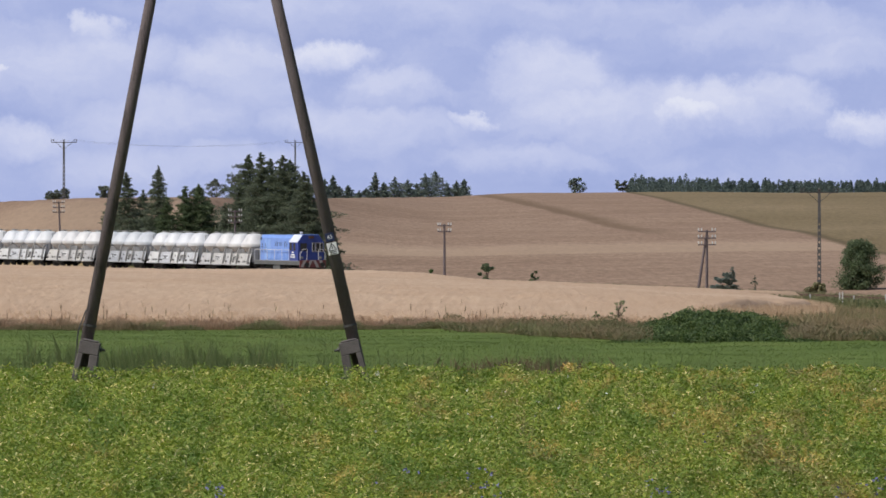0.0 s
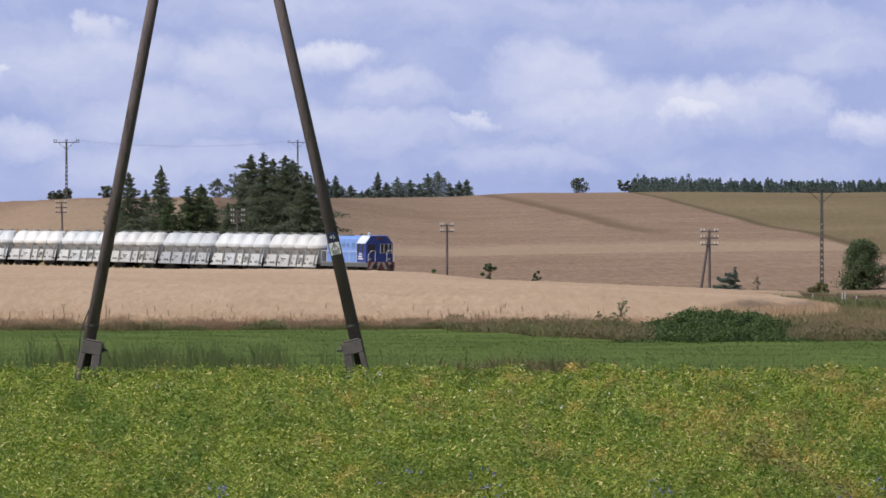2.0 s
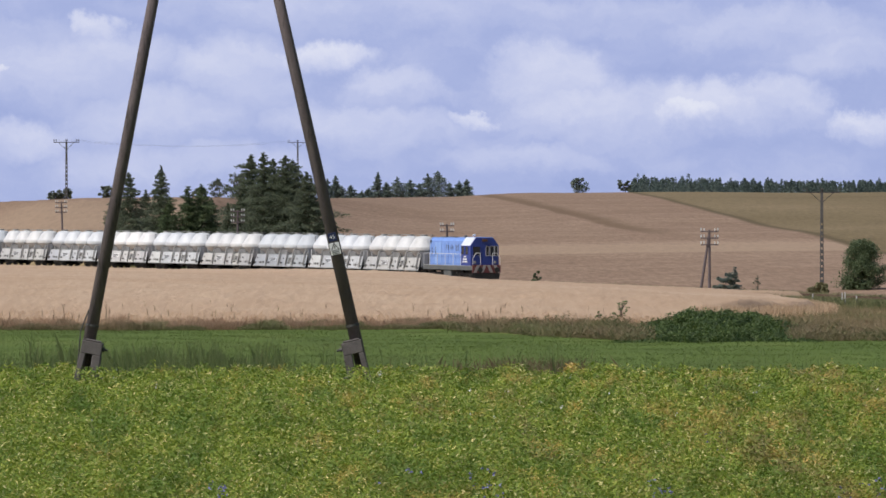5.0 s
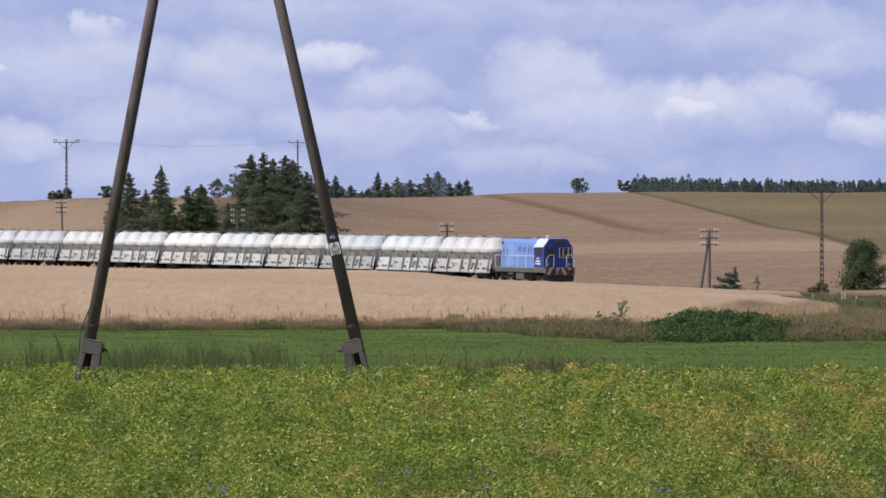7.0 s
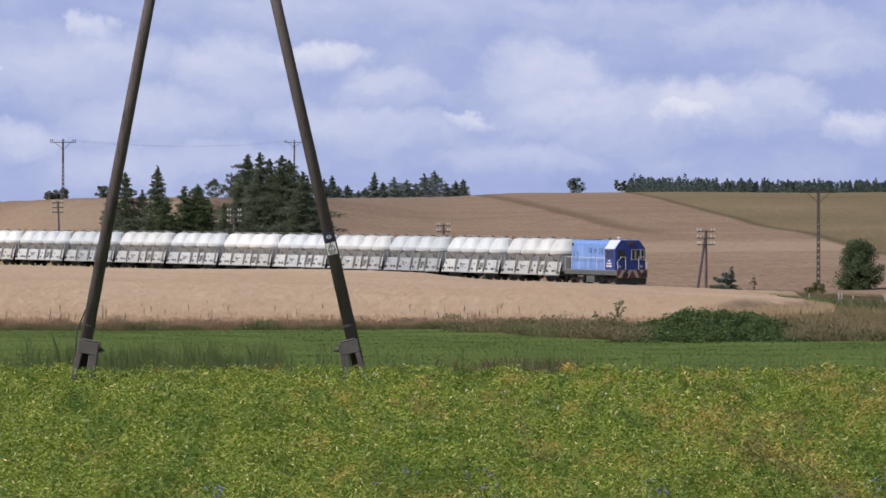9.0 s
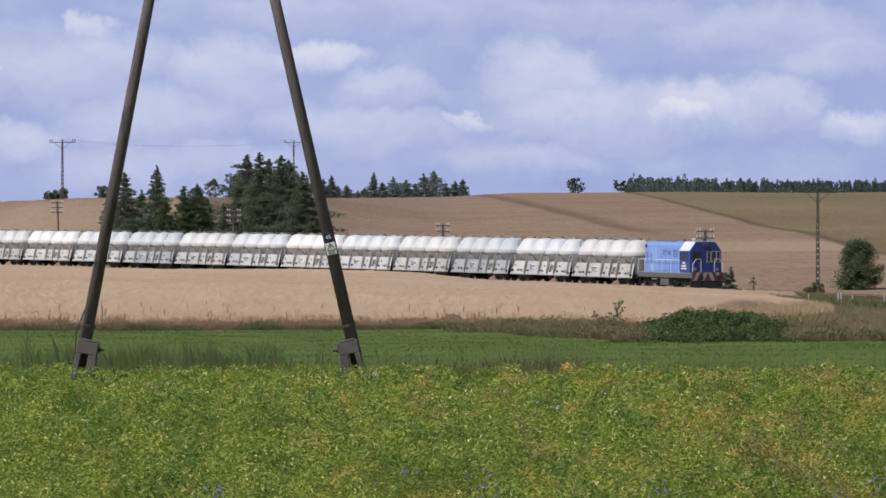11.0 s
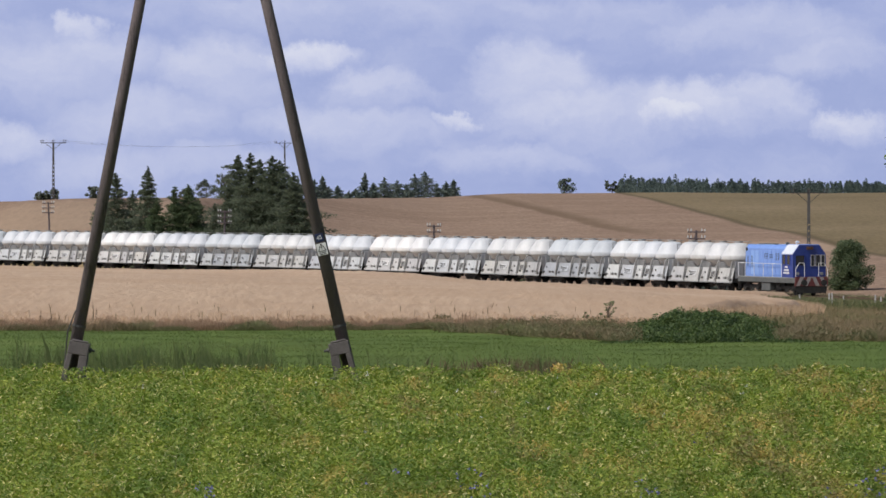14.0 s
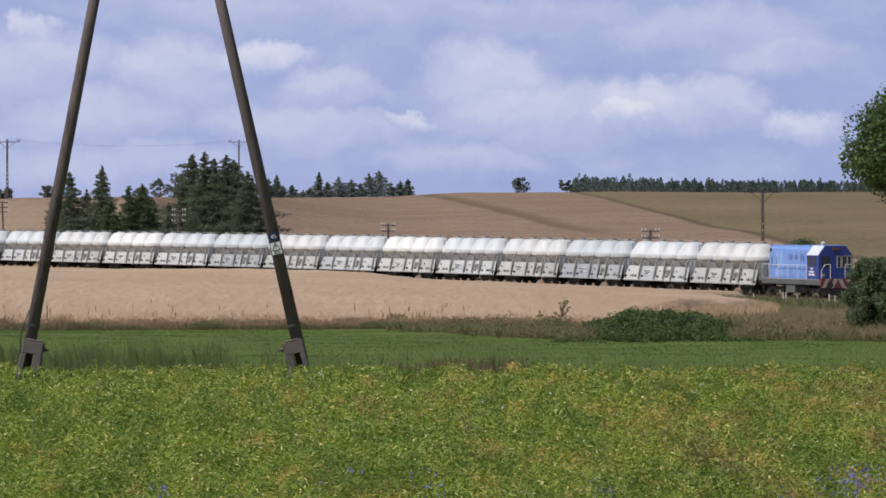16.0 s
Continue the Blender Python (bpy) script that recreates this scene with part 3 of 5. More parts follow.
def cement_wagon():
    thing = new("cement_wagon")
    tagged(thing, "white four-domed cement hopper wagon with dirty sloping skirts", "railway wagon", "wagons of the cement train")
    hl = 6.1
    bm = bmesh.new()
    for y in (-0.95, 0.95):
        box(bm, -hl, hl, y - 0.1, y + 0.1, 0.82, 1.12, 0.02)
    for x in (-hl, hl):
        box(bm, x - 0.12, x + 0.12, -1.4, 1.4, 0.8, 1.15, 0.02)
    for x in (-2.8, -1, 1, 2.8):
        box(bm, x - 0.1, x + 0.1, -1.1, 1.1, 0.84, 1.06)
    part("underframe", bm, black_iron, thing)
    bogie(thing, -4.0)
    bogie(thing, 4.0)
    # the funnel part of the tank, drawn in below the domes, its grey darkened for their shade
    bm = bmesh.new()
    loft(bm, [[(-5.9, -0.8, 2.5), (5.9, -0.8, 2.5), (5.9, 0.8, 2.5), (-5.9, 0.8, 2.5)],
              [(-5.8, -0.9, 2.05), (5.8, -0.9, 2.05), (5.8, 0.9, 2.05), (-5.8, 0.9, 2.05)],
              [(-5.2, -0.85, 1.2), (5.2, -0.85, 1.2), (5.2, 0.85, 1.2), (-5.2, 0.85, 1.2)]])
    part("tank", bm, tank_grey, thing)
    edges = [-6.24, -3.12, 0.0, 3.12, 6.24]
    for a, b in zip(edges, edges[1:]):
        d = part("dome", dome(a, b), dome_white, thing, smooth=True)
        bm = bmesh.new()
        cx = (a + b) / 2
        rod(bm, (cx, 0, 4.1), (cx, 0, 4.24), 0.32, n=14)
        part("hatch", bm, rib_grey, d)
        for y in (-1, 1):
            bm = bmesh.new()
            rod(bm, (cx - 0.62, y * 1.3, 2.84), (cx - 0.64, y * 1.34, 2.84), 0.11, n=10)
            part("emblem", bm, plate_grey, d)
    # sloping skirts in boards, with struts between
    for y in (-1, 1):
        for i, (a, b) in enumerate(((-6.45, -3.3), (-3.2, -0.2), (-0.1, 1.6), (1.7, 3.1), (3.2, 6.3))):
            bm = bmesh.new()
            t = 0.05
            top, bot = (a + 0.12, b - 0.05), (a, b)
            if i == 0:
                top = (a + 0.55, b - 0.05)
            sec = [[(top[0], y * 1.12, 2.02), (top[1], y * 1.12, 2.02), (top[1], y * (1.12 - t), 2.02), (top[0], y * (1.12 - t), 2.02)],
                   [(bot[0], y * 1.42, 0.84), (bot[1], y * 1.42, 0.84), (bot[1], y * (1.42 - t), 0.84), (bot[0], y * (1.42 - t), 0.84)]]
            loft(bm, sec)
            s = part("skirt_board", bm, skirt_white, thing)
            for dx, dz in ((0.3, 1.1), (0.55, 1.1), (0.8, 1.55)):
                yy = y * (1.42 - 0.3 * (dz - 0.84) / 1.18)
                bm = bmesh.new()
                box(bm, a + dx, a + dx + 0.12, min(yy, yy + y * 0.05), max(yy, yy + y * 0.05), dz, dz + 0.16)
                part("valve", bm, black_iron, s)
            if i in (1, 3):
                bm = bmesh.new()
                w = 0.75 if i == 1 else 0.4
                cx = (a + b) / 2
                loft(bm, [[(cx - w, y * 1.2, 1.75), (cx + w, y * 1.2, 1.75), (cx + w, y * 1.24, 1.75), (cx - w, y * 1.24, 1.75)],
                          [(cx - w, y * 1.33, 1.3), (cx + w, y * 1.33, 1.3), (cx + w, y * 1.37, 1.3), (cx - w, y * 1.37, 1.3)]])
                panel = part("data_panel", bm, rib_grey if i == 3 else dome_white, s)
                for dz in (1.62, 1.5, 1.38):
                    yy = y * (1.24 + 0.13 * (1.75 - dz) / 0.45)
                    bm = bmesh.new()
                    box(bm, cx - w * 0.8, cx + w * (0.7 if dz > 1.4 else 0.2), min(yy, yy + y * 0.012), max(yy, yy + y * 0.012), dz - 0.035, dz + 0.035)
                    part("text_bar", bm, black_iron, panel)
            if i in (0, 4):
                for k in range(4):
                    yy = y * 1.36
                    bm = bmesh.new()
                    box(bm, a + 1.3 + k * 0.34, a + 1.52 + k * 0.34, min(yy, yy + y * 0.012), max(yy, yy + y * 0.012), 1.08, 1.3)
                    part("text_bar", bm, black_iron if k % 2 else rib_grey, s)
            bm = bmesh.new()
            box(bm, a, b, min(y * 1.36, y * 1.44), max(y * 1.36, y * 1.44), 0.78, 0.86)
            part("sill", bm, rib_grey, s)
        for x in (-3.25, -0.15, 1.65, 3.15, 5.95):
            bm = bmesh.new()
            rod(bm, (x, y * 1.22, 2.35), (x, y * 1.5, 0.95), 0.075, n=6)
            rod(bm, (x, y * 1.22, 2.35), (x - 0.05, y * 1.05, 2.6), 0.07, n=6)
            part("strut", bm, rib_grey, thing)
    for x in (-6.3, 6.22):
        bm = bmesh.new()
        box(bm, x - 0.03, x + 0.03, -1.05, 1.05, 1.16, 2.62, 0.01)
        part("end_panel", bm, skirt_white, thing)
    # a walkway on the roof and its rail
    bm = bmesh.new()
    box(bm, -5.6, 5.6, 0.32, 0.75, 4.18, 4.22)
    for x in np.linspace(-5.4, 5.4, 9):
        rod(bm, (x, 0.53, 3.6), (x, 0.53, 4.18), 0.025, n=5)
    part("walkway", bm, rib_grey, thing)
    for y in (-0.87, 0.87):
        for x in (-1, 1):
            bm = bmesh.new()
            rod(bm, (x * hl, y, 1.02), (x * (hl + 0.45), y, 1.02), 0.08)
            rod(bm, (x * (hl + 0.42), y, 1.02), (x * (hl + 0.49), y, 1.02), 0.23, n=16)
            part("buffer", bm, black_iron, thing)
    bm = bmesh.new()
    for y in (-0.55, 0.55):
        rod(bm, (-6.5, y, 1.1), (-6.48, y, 3.9), 0.03, n=6)
    for k in range(8):
        rod(bm, (-6.49, -0.55, 1.4 + k * 0.35), (-6.49, 0.55, 1.4 + k * 0.35), 0.02, n=5)
    part("ladder", bm, rib_grey, thing)
    bm = bmesh.new()
    rod(bm, (1.2, -0.9, 0.68), (1.7, -0.9, 0.68), 0.2, n=12)
    part("air_reservoir", bm, black_iron, thing)
    return thing


def locomotive():
    thing = new("locomotive")
    tagged(thing, "light and dark blue diesel locomotive with its cab leading", "locomotive")
    f0, f1 = -5.55, 5.6                    # buffer beams
    bm = bmesh.new()
    box(bm, f0, f1, -1.45, 1.45, 0.98, 1.42, 0.02)
    part("frame", bm, frame_grey, thing)
    for x in (-3.6, 3.2):
        bogie(thing, x, wheel_r=0.5, base=2.4)
    bm = bmesh.new()
    box(bm, -1.1, 0.6, -1.35, 1.35, 0.3, 0.98, 0.06)
    part("fuel_tank", bm, frame_grey, thing)
    # engine hood with doors and louvres
    bm = bmesh.new()
    hx0, hx1 = -4.7, 3.1
    sec = [(-1.12, 1.42), (1.12, 1.42), (1.12, 3.72), (0.85, 4.0), (-0.85, 4.0), (-1.12, 3.72)]
    loft(bm, [[(hx0, y, z) for y, z in sec], [(hx1, y, z) for y, z in sec]])
    hood = part("hood", bm, loco_light, thing)
    for y in (-1, 1):
        for k in range(9):
            x = hx0 + 0.25 + k * 0.82
            bm = bmesh.new()
            box(bm, x, x + 0.74, min(y * 1.11, y * 1.15), max(y * 1.11, y * 1.15), 1.55, 3.55, 0.015)
            part("hood_door", bm, loco_pale if k in (1, 2) else loco_light, hood)
        for x, z0, z1 in ((-4.25, 2.3, 3.1), (-3.45, 2.3, 3.1), (-0.9, 2.9, 3.3), (-0.5, 2.9, 3.3), (0.1, 2.95, 3.3), (0.5, 2.95, 3.3), (1.3, 2.8, 3.3), (1.75, 2.8, 3.3), (2.5, 2.9, 3.35)):
            bm = bmesh.new()
            for z in np.arange(z0, z1, 0.12):
                box(bm, x, x + 0.2, min(y * 1.13, y * 1.175), max(y * 1.13, y * 1.175), z, z + 0.05)
            part("louvre", bm, black_iron, hood)
        bm = bmesh.new()
        box(bm, hx0 + 0.05, hx1 - 0.05, min(y * 0.8, y * 0.9), max(y * 0.8, y * 0.9), 3.99, 4.04, 0.01)
        part("roof_edge", bm, loco_pale, hood)
        bm = bmesh.new()
        rod(bm, (hx0 + 0.3, y * 1.1, 3.62), (hx0 + 0.3, y * 1.19, 3.62), 0.14, n=12)
        part("rear_lamp", bm, black_iron, hood)
        bm = bmesh.new()
        box(bm, f0 + 0.1, f1 - 0.3, min(y * 1.44, y * 1.47), max(y * 1.44, y * 1.47), 1.36, 1.43)
        part("walkway_edge", bm, rib_grey, thing)
    bm = bmesh.new()
    rod(bm, (0.6, 0.2, 3.98), (0.6, 0.2, 4.22), 0.14, n=12)
    part("exhaust", bm, frame_grey, hood)
    for x in (-3.4, -1.8):
        bm = bmesh.new()
        rod(bm, (x, 0, 3.98), (x, 0, 4.1), 0.5, n=20)
        part("roof_fan", bm, frame_grey, hood)
    bm = bmesh.new()
    box(bm, -4.73, -4.69, -0.75, 0.75, 2.0, 3.3)
    part("radiator_grille", bm, frame_grey, hood)
    # the cab, with sloping roof sides
    bm = bmesh.new()
    cx0, cx1 = 3.1, 5.25
    sec = [(-1.45, 1.42), (1.45, 1.42), (1.45, 3.3), (0.9, 4.02), (-0.9, 4.02), (-1.45, 3.3)]
    loft(bm, [[(cx0, y, z) for y, z in sec], [(cx1, y, z) for y, z in sec]])
    cab = part("cab", bm, loco_dark, thing)
    for y in (-1, 1):
        bm = bmesh.new()
        loft(bm, [[(cx0 - 0.05, y * 1.475, 3.3), (cx1 - 0.12, y * 1.475, 3.3), (cx1 - 0.12, y * 1.43, 3.28), (cx0 - 0.05, y * 1.43, 3.28)],
                  [(cx0 - 0.05, y * 0.9, 4.06), (cx1 - 0.12, y * 0.9, 4.06), (cx1 - 0.12, y * 0.88, 4.0), (cx0 - 0.05, y * 0.88, 4.0)]])
        part("roof_side", bm, loco_roof, cab)
    bm = bmesh.new()
    box(bm, cx0 - 0.05, cx1 - 0.12, -0.9, 0.9, 4.024, 4.09, 0.015)
    part("cab_roof", bm, loco_light, cab)

    def window(w, h, m, trim=loco_dark):
        bm = bmesh.new()
        box(bm, -w / 2, w / 2, -0.02, 0.02, -h / 2, h / 2)
        g = part("window", bm, dark_glass, cab)
        g.matrix_basis = m
        bm = bmesh.new()
        t = 0.04
        for a in ((-w / 2 - t, -w / 2, -h / 2 - t, h / 2 + t), (w / 2, w / 2 + t, -h / 2 - t, h / 2 + t), (-w / 2, w / 2, -h / 2 - t, -h / 2), (-w / 2, w / 2, h / 2, h / 2 + t)):
            box(bm, a[0], a[1], -0.035, 0.035, a[2], a[3])
        part("window_frame", bm, trim, g)

    for x in (3.55, 4.45):
        for y in (-1.455, 1.455):
            window(0.55, 0.75, pose(x, y, 2.85))
    window(0.75, 0.8, pose(cx1 + 0.005, -0.85, 2.8, rz=90))
    for y, w in ((0.28, 0.26), (0.75, 0.36), (1.18, 0.26)):
        window(w, 0.85, pose(cx1 + 0.005, y, 2.8, rz=90), concrete_pale)
    bm = bmesh.new()
    box(bm, cx1, cx1 + 0.12, -0.28, 0.28, 3.68, 3.92, 0.02)
    part("headlamp", bm, rust, cab)
    for y in (-1.05, 1.05):
        bm = bmesh.new()
        rod(bm, (cx1, y, 1.75), (cx1 + 0.1, y, 1.75), 0.13, n=14)
        part("marker_lamp", bm, rib_grey, cab)
    bm = bmesh.new()
    rod(bm, (3.4, -0.3, 4.05), (3.4, -0.3, 4.3), 0.05)
    rod(bm, (3.25, -0.3, 4.28), (3.75, -0.3, 4.28), 0.05, 0.1)
    part("horn", bm, rail_white, cab)
    # number bars on the cab side
    for z, w in ((2.2, 0.5), (1.95, 0.9), (1.72, 1.1)):
        bm = bmesh.new()
        box(bm, 4.0 - w / 2, 4.0 + w / 2, -1.47, -1.452, z, z + 0.14)
        part("number_bar", bm, rail_white, cab)
    # striped buffer beam
    bm = bmesh.new()
    box(bm, f1, f1 + 0.1, -1.45, 1.45, 0.75, 1.5, 0.01)
    beam = part("buffer_beam", bm, red_paint, thing)
    for k in (-2, -1, 1, 2):
        bm = bmesh.new()
        y0 = math.copysign(0.17 + 0.68 * (abs(k) - 1), k)
        d = math.copysign(0.36, k)
        loft(bm, [[(f1 + 0.09, y0 - 0.16, 1.48), (f1 + 0.09, y0 + 0.16, 1.48), (f1 + 0.115, y0 + 0.16, 1.48), (f1 + 0.115, y0 - 0.16, 1.48)],
                  [(f1 + 0.09, y0 + d - 0.16, 0.78), (f1 + 0.09, y0 + d + 0.16, 0.78), (f1 + 0.115, y0 + d + 0.16, 0.78), (f1 + 0.115, y0 + d - 0.16, 0.78)]])
        part("stripe", bm, stripe_white, beam)
    for y in (-0.87, 0.87):
        for x, sx in ((f1 + 0.1, 1), (f0, -1)):
            bm = bmesh.new()
            rod(bm, (x, y, 1.03), (x + sx * 0.45, y, 1.03), 0.09)
            rod(bm, (x + sx * 0.42, y, 1.03), (x + sx * 0.5, y, 1.03), 0.25, n=18)
            part("buffer", bm, black_iron, thing)
    bm = bmesh.new()
    box(bm, f1 + 0.02, f1 + 0.08, -1.3, 1.3, 0.18, 0.74, 0.01)
    part("snow_guard", bm, black_iron, thing)

    def railing(pts):
        bm = bmesh.new()
        for a, b in zip(pts, pts[1:]):
            rod(bm, a, b, 0.024, n=6)
        part("handrail", bm, rail_white, thing)

    for y in (-1.4, 1.4):
        railing([(f0 + 0.05, y * 0.45, 1.42), (f0 + 0.05, y * 0.45, 2.5), (f0 + 0.05, y, 2.5), (2.95, y, 2.5), (2.95, y, 1.42)])
        for x in (f0 + 0.05, -4.2, -2.4, -0.6, 1.2):
            railing([(x, y, 1.42), (x, y, 2.5)])
        railing([(f1 + 0.06, y, 1.42), (f1 + 0.06, y, 2.15), (f1 + 0.06, y * 0.78, 2.6), (f1 + 0.06, y * 0.45, 2.6), (f1 + 0.06, y * 0.45, 1.42)])
        for x in (f0 + 0.25, 2.2, f1 - 0.25):
            bm = bmesh.new()
            for z in (0.35, 0.65):
                box(bm, x - 0.22, x + 0.22, min(y * 0.93, y * 1.03), max(y * 0.93, y * 1.03), z, z + 0.04)
            for k in (-0.22, 0.2):
                box(bm, x + k, x + k + 0.03, min(y * 0.96, y * 1.0), max(y * 0.96, y * 1.0), 0.35, 0.99)
            part("step", bm, black_iron, thing)
    return thing


loco = locomotive()
wagons = [cement_wagon()]
wagons += [copy_thing(wagons[0], Matrix()) for _ in range(17)]
# each wagon has aged in its own way: domes and skirts of one wagon share a shade
for k, w in enumerate(wagons):
    w.rotation_mode = "QUATERNION"
    shade = (1, 0, 2, 1, 0, 3, 0, 1, 2, 0, 3, 1, 0, 2, 1, 3, 0, 2)[k]
    if shade:
        for ob in w.children_recursive:
            swap = {dome_white: dome_shades, skirt_white: skirt_shades}.get(ob.data.materials[0])
            if swap:
                ob.material_slots[0].link = "OBJECT"
                ob.material_slots[0].material = swap[shade - 1]


# ---- poles and masts ----
def leg_pole():
    """The wooden A-pole on concrete stubs in the potato field."""
    thing = tagged(new("a_frame_pole"), "dark weathered A-frame power pole bolted to concrete stubs", "power pole")
    r = 86.0
    apex = spot(372.5, r, level(-535, r))
    for pull in (-1, 1):
        foot = spot(137 if pull < 0 else 657, r, level(721, r))
        bm = bmesh.new()
        rod(bm, foot, apex, 0.118, 0.085, n=14)
        leg = part("leg", bm, pole_wood, thing, smooth=True)
        # the concrete stub: two cheeks and a bridge, leaning with the leg, and a bolt through it
        slope = (apex - foot).normalized()
        at = foot + slope * ((level(602, r) - foot.z) / slope.z)
        tilt_m = Matrix.Translation(at) @ Matrix.Rotation(math.atan2(slope.x, slope.z), 4, "Y")
        s1 = -pull

        def slab(bm, a, b, z0, z1, spread=0.0):
            lo, hi = sorted((a * s1, b * s1))
            lo2, hi2 = sorted(((a + spread) * s1, (b + spread) * s1))
            loft(bm, [[tilt_m @ Vector(p) for p in ((lo2, -0.36, z0), (hi2, -0.36, z0), (hi2, -0.08, z0), (lo2, -0.08, z0))],
                      [tilt_m @ Vector(p) for p in ((lo, -0.36, z1), (hi, -0.36, z1), (hi, -0.08, z1), (lo, -0.08, z1))]])

        bm = bmesh.new()
        slab(bm, -0.1, 0.27, -0.23, 0.0)
        slab(bm, -0.1, 0.0, -1.05, -0.225, -0.04)
        slab(bm, 0.12, 0.275, -1.05, -0.225, 0.02)
        slab(bm, -0.06, 0.23, 0.0, 0.03)
        bmesh.ops.bevel(bm, geom=list(bm.edges), offset=0.014, segments=1, affect="EDGES")
        part("concrete_stub", bm, concrete, leg)
        for z in (-0.11, -0.62):
            bm = bmesh.new()
            rod(bm, tilt_m @ Vector((s1 * 0.05, -0.22, z)), tilt_m @ Vector((s1 * 0.37, -0.22, z)), 0.022)
            rod(bm, tilt_m @ Vector((s1 * 0.28, -0.22, z)), tilt_m @ Vector((s1 * 0.31, -0.22, z)), 0.05, n=6)
            part("bolt", bm, steel, leg)
        bm = bmesh.new()
        rod(bm, tilt_m @ Vector((0, 0, 0.25)), tilt_m @ Vector((0, 0, 0.29)), 0.126, n=14)
        part("strap", bm, steel, leg)
    return thing


leg_pole()


# ---- plates on the pole ----
def wedge_text(text, size, material, parent, m):
    cu = bpy.data.curves.new("lettering", "FONT")
    cu.body, cu.size, cu.extrude, cu.align_x, cu.align_y = text, size, 0.002, "CENTER", "CENTER"
    ob = new("lettering_curve", cu)
    bpy.context.view_layer.update()
    me = bpy.data.meshes.new_from_object(ob.evaluated_get(bpy.context.evaluated_depsgraph_get()))
    bpy.data.objects.remove(ob)
    me.materials.append(material)
    t = new("lettering", me)
    t.parent, t.matrix_basis = parent, m


def plates():
    r = 86.0 - 0.14
    tilt = -13.0
    for c, y, w, h, name, material, label in ((588, 420, 0.15, 0.15, "pole_sign", plate_blue, "small dark blue enamel pole plate with white number"),
                                              (593, 440.5, 0.18, 0.22, "warning_sign", plate_white, "white enamel warning plate with black triangle on the pole")):
        bm = bmesh.new()
        box(bm, -w / 2, w / 2, -0.012, 0.012, -h / 2, h / 2, 0.004)
        ob = part(name, bm, material)
        p = spot(c, r, level(y, r))
        ob.matrix_basis = Matrix.Translation(p) @ Matrix.Rotation(radians(tilt), 4, "Y")
        tagged(ob, label, "sign")
        if material is plate_blue:
            wedge_text("45", 0.1, rail_white, ob, pose(0, -0.014, 0, 90))
        else:
            bm = bmesh.new()
            for a, b in (((-0.07, -0.03), (0.07, -0.03)), ((0.07, -0.03), (0, 0.1)), ((0, 0.1), (-0.07, -0.03)), ((0, 0.0), (0, 0.06))):
                rod(bm, (a[0], -0.013, a[1]), (b[0], -0.013, b[1]), 0.007, n=6)
            part("triangle", bm, black_iron, ob)
            for z in (-0.06, -0.09):
                bm = bmesh.new()
                box(bm, -0.06, 0.06, -0.015, -0.011, z - 0.006, z + 0.006)
                part("text_bar", bm, black_iron, ob)
    # nails that hold the plates and an earth wire down the other leg
    bm = bmesh.new()
    a, b = spot(158, 85.85, level(548, 86)), spot(137, 85.85, level(660, 86))
    mid = spot(144, 85.85, level(585, 86))
    rod(bm, a, mid, 0.014, n=6)
    rod(bm, mid, b, 0.014, n=6)
    tagged(part("earth_wire", bm, steel), "thin steel earthing wire running down the pole leg", "wire")


plates()


# ---- masts and telegraph poles ----
def power_mast(c, r, top_y, arm):
    thing = tagged(new("power_mast"), "slim grey concrete power mast with braced steel crossarm", "power mast", "masts of the power line")
    x0, z0 = spot(c, r), land(c, r) - 0.3
    ztop = level(top_y, r)
    thing.location = (x0.x, x0.y, 0)
    bm = bmesh.new()
    h = ztop - z0
    for y in (-1, 1):
        rod(bm, (y * 0.14, 0, z0), (y * 0.085, 0, ztop), 0.055, 0.045, n=6)
    k = 0
    while z0 + k * 0.55 < ztop:
        z = z0 + k * 0.55
        w = 0.14 - 0.055 * (z - z0) / h
        box(bm, -w, w, -0.05, 0.05, z, z + 0.36)
        k += 1
    box(bm, -0.12, 0.12, -0.06, 0.06, ztop - 2.6 * arm / 1.7, ztop)
    part("shaft", bm, mast_concrete, thing)
    bm = bmesh.new()
    box(bm, -arm, arm, -0.07, -0.01, ztop - 0.1, ztop)
    for s in (-1, 1):
        rod(bm, (0, -0.04, ztop - 1.0), (s * arm * 0.62, -0.04, ztop - 0.08), 0.03, n=5)
    bar = part("crossarm", bm, steel, thing)
    for x in (-arm * 0.97, -arm * 0.8, -0.08, 0.08, arm * 0.8, arm * 0.97):
        bm = bmesh.new()
        rod(bm, (x, -0.04, ztop), (x, -0.04, ztop + 0.18), 0.03, n=6)
        rod(bm, (x, -0.04, ztop + 0.15), (x, -0.04, ztop + 0.36), 0.075, 0.05, n=8)
        part("insulator", bm, steel, bar)
    return Vector((x0.x, x0.y, ztop + 0.3))


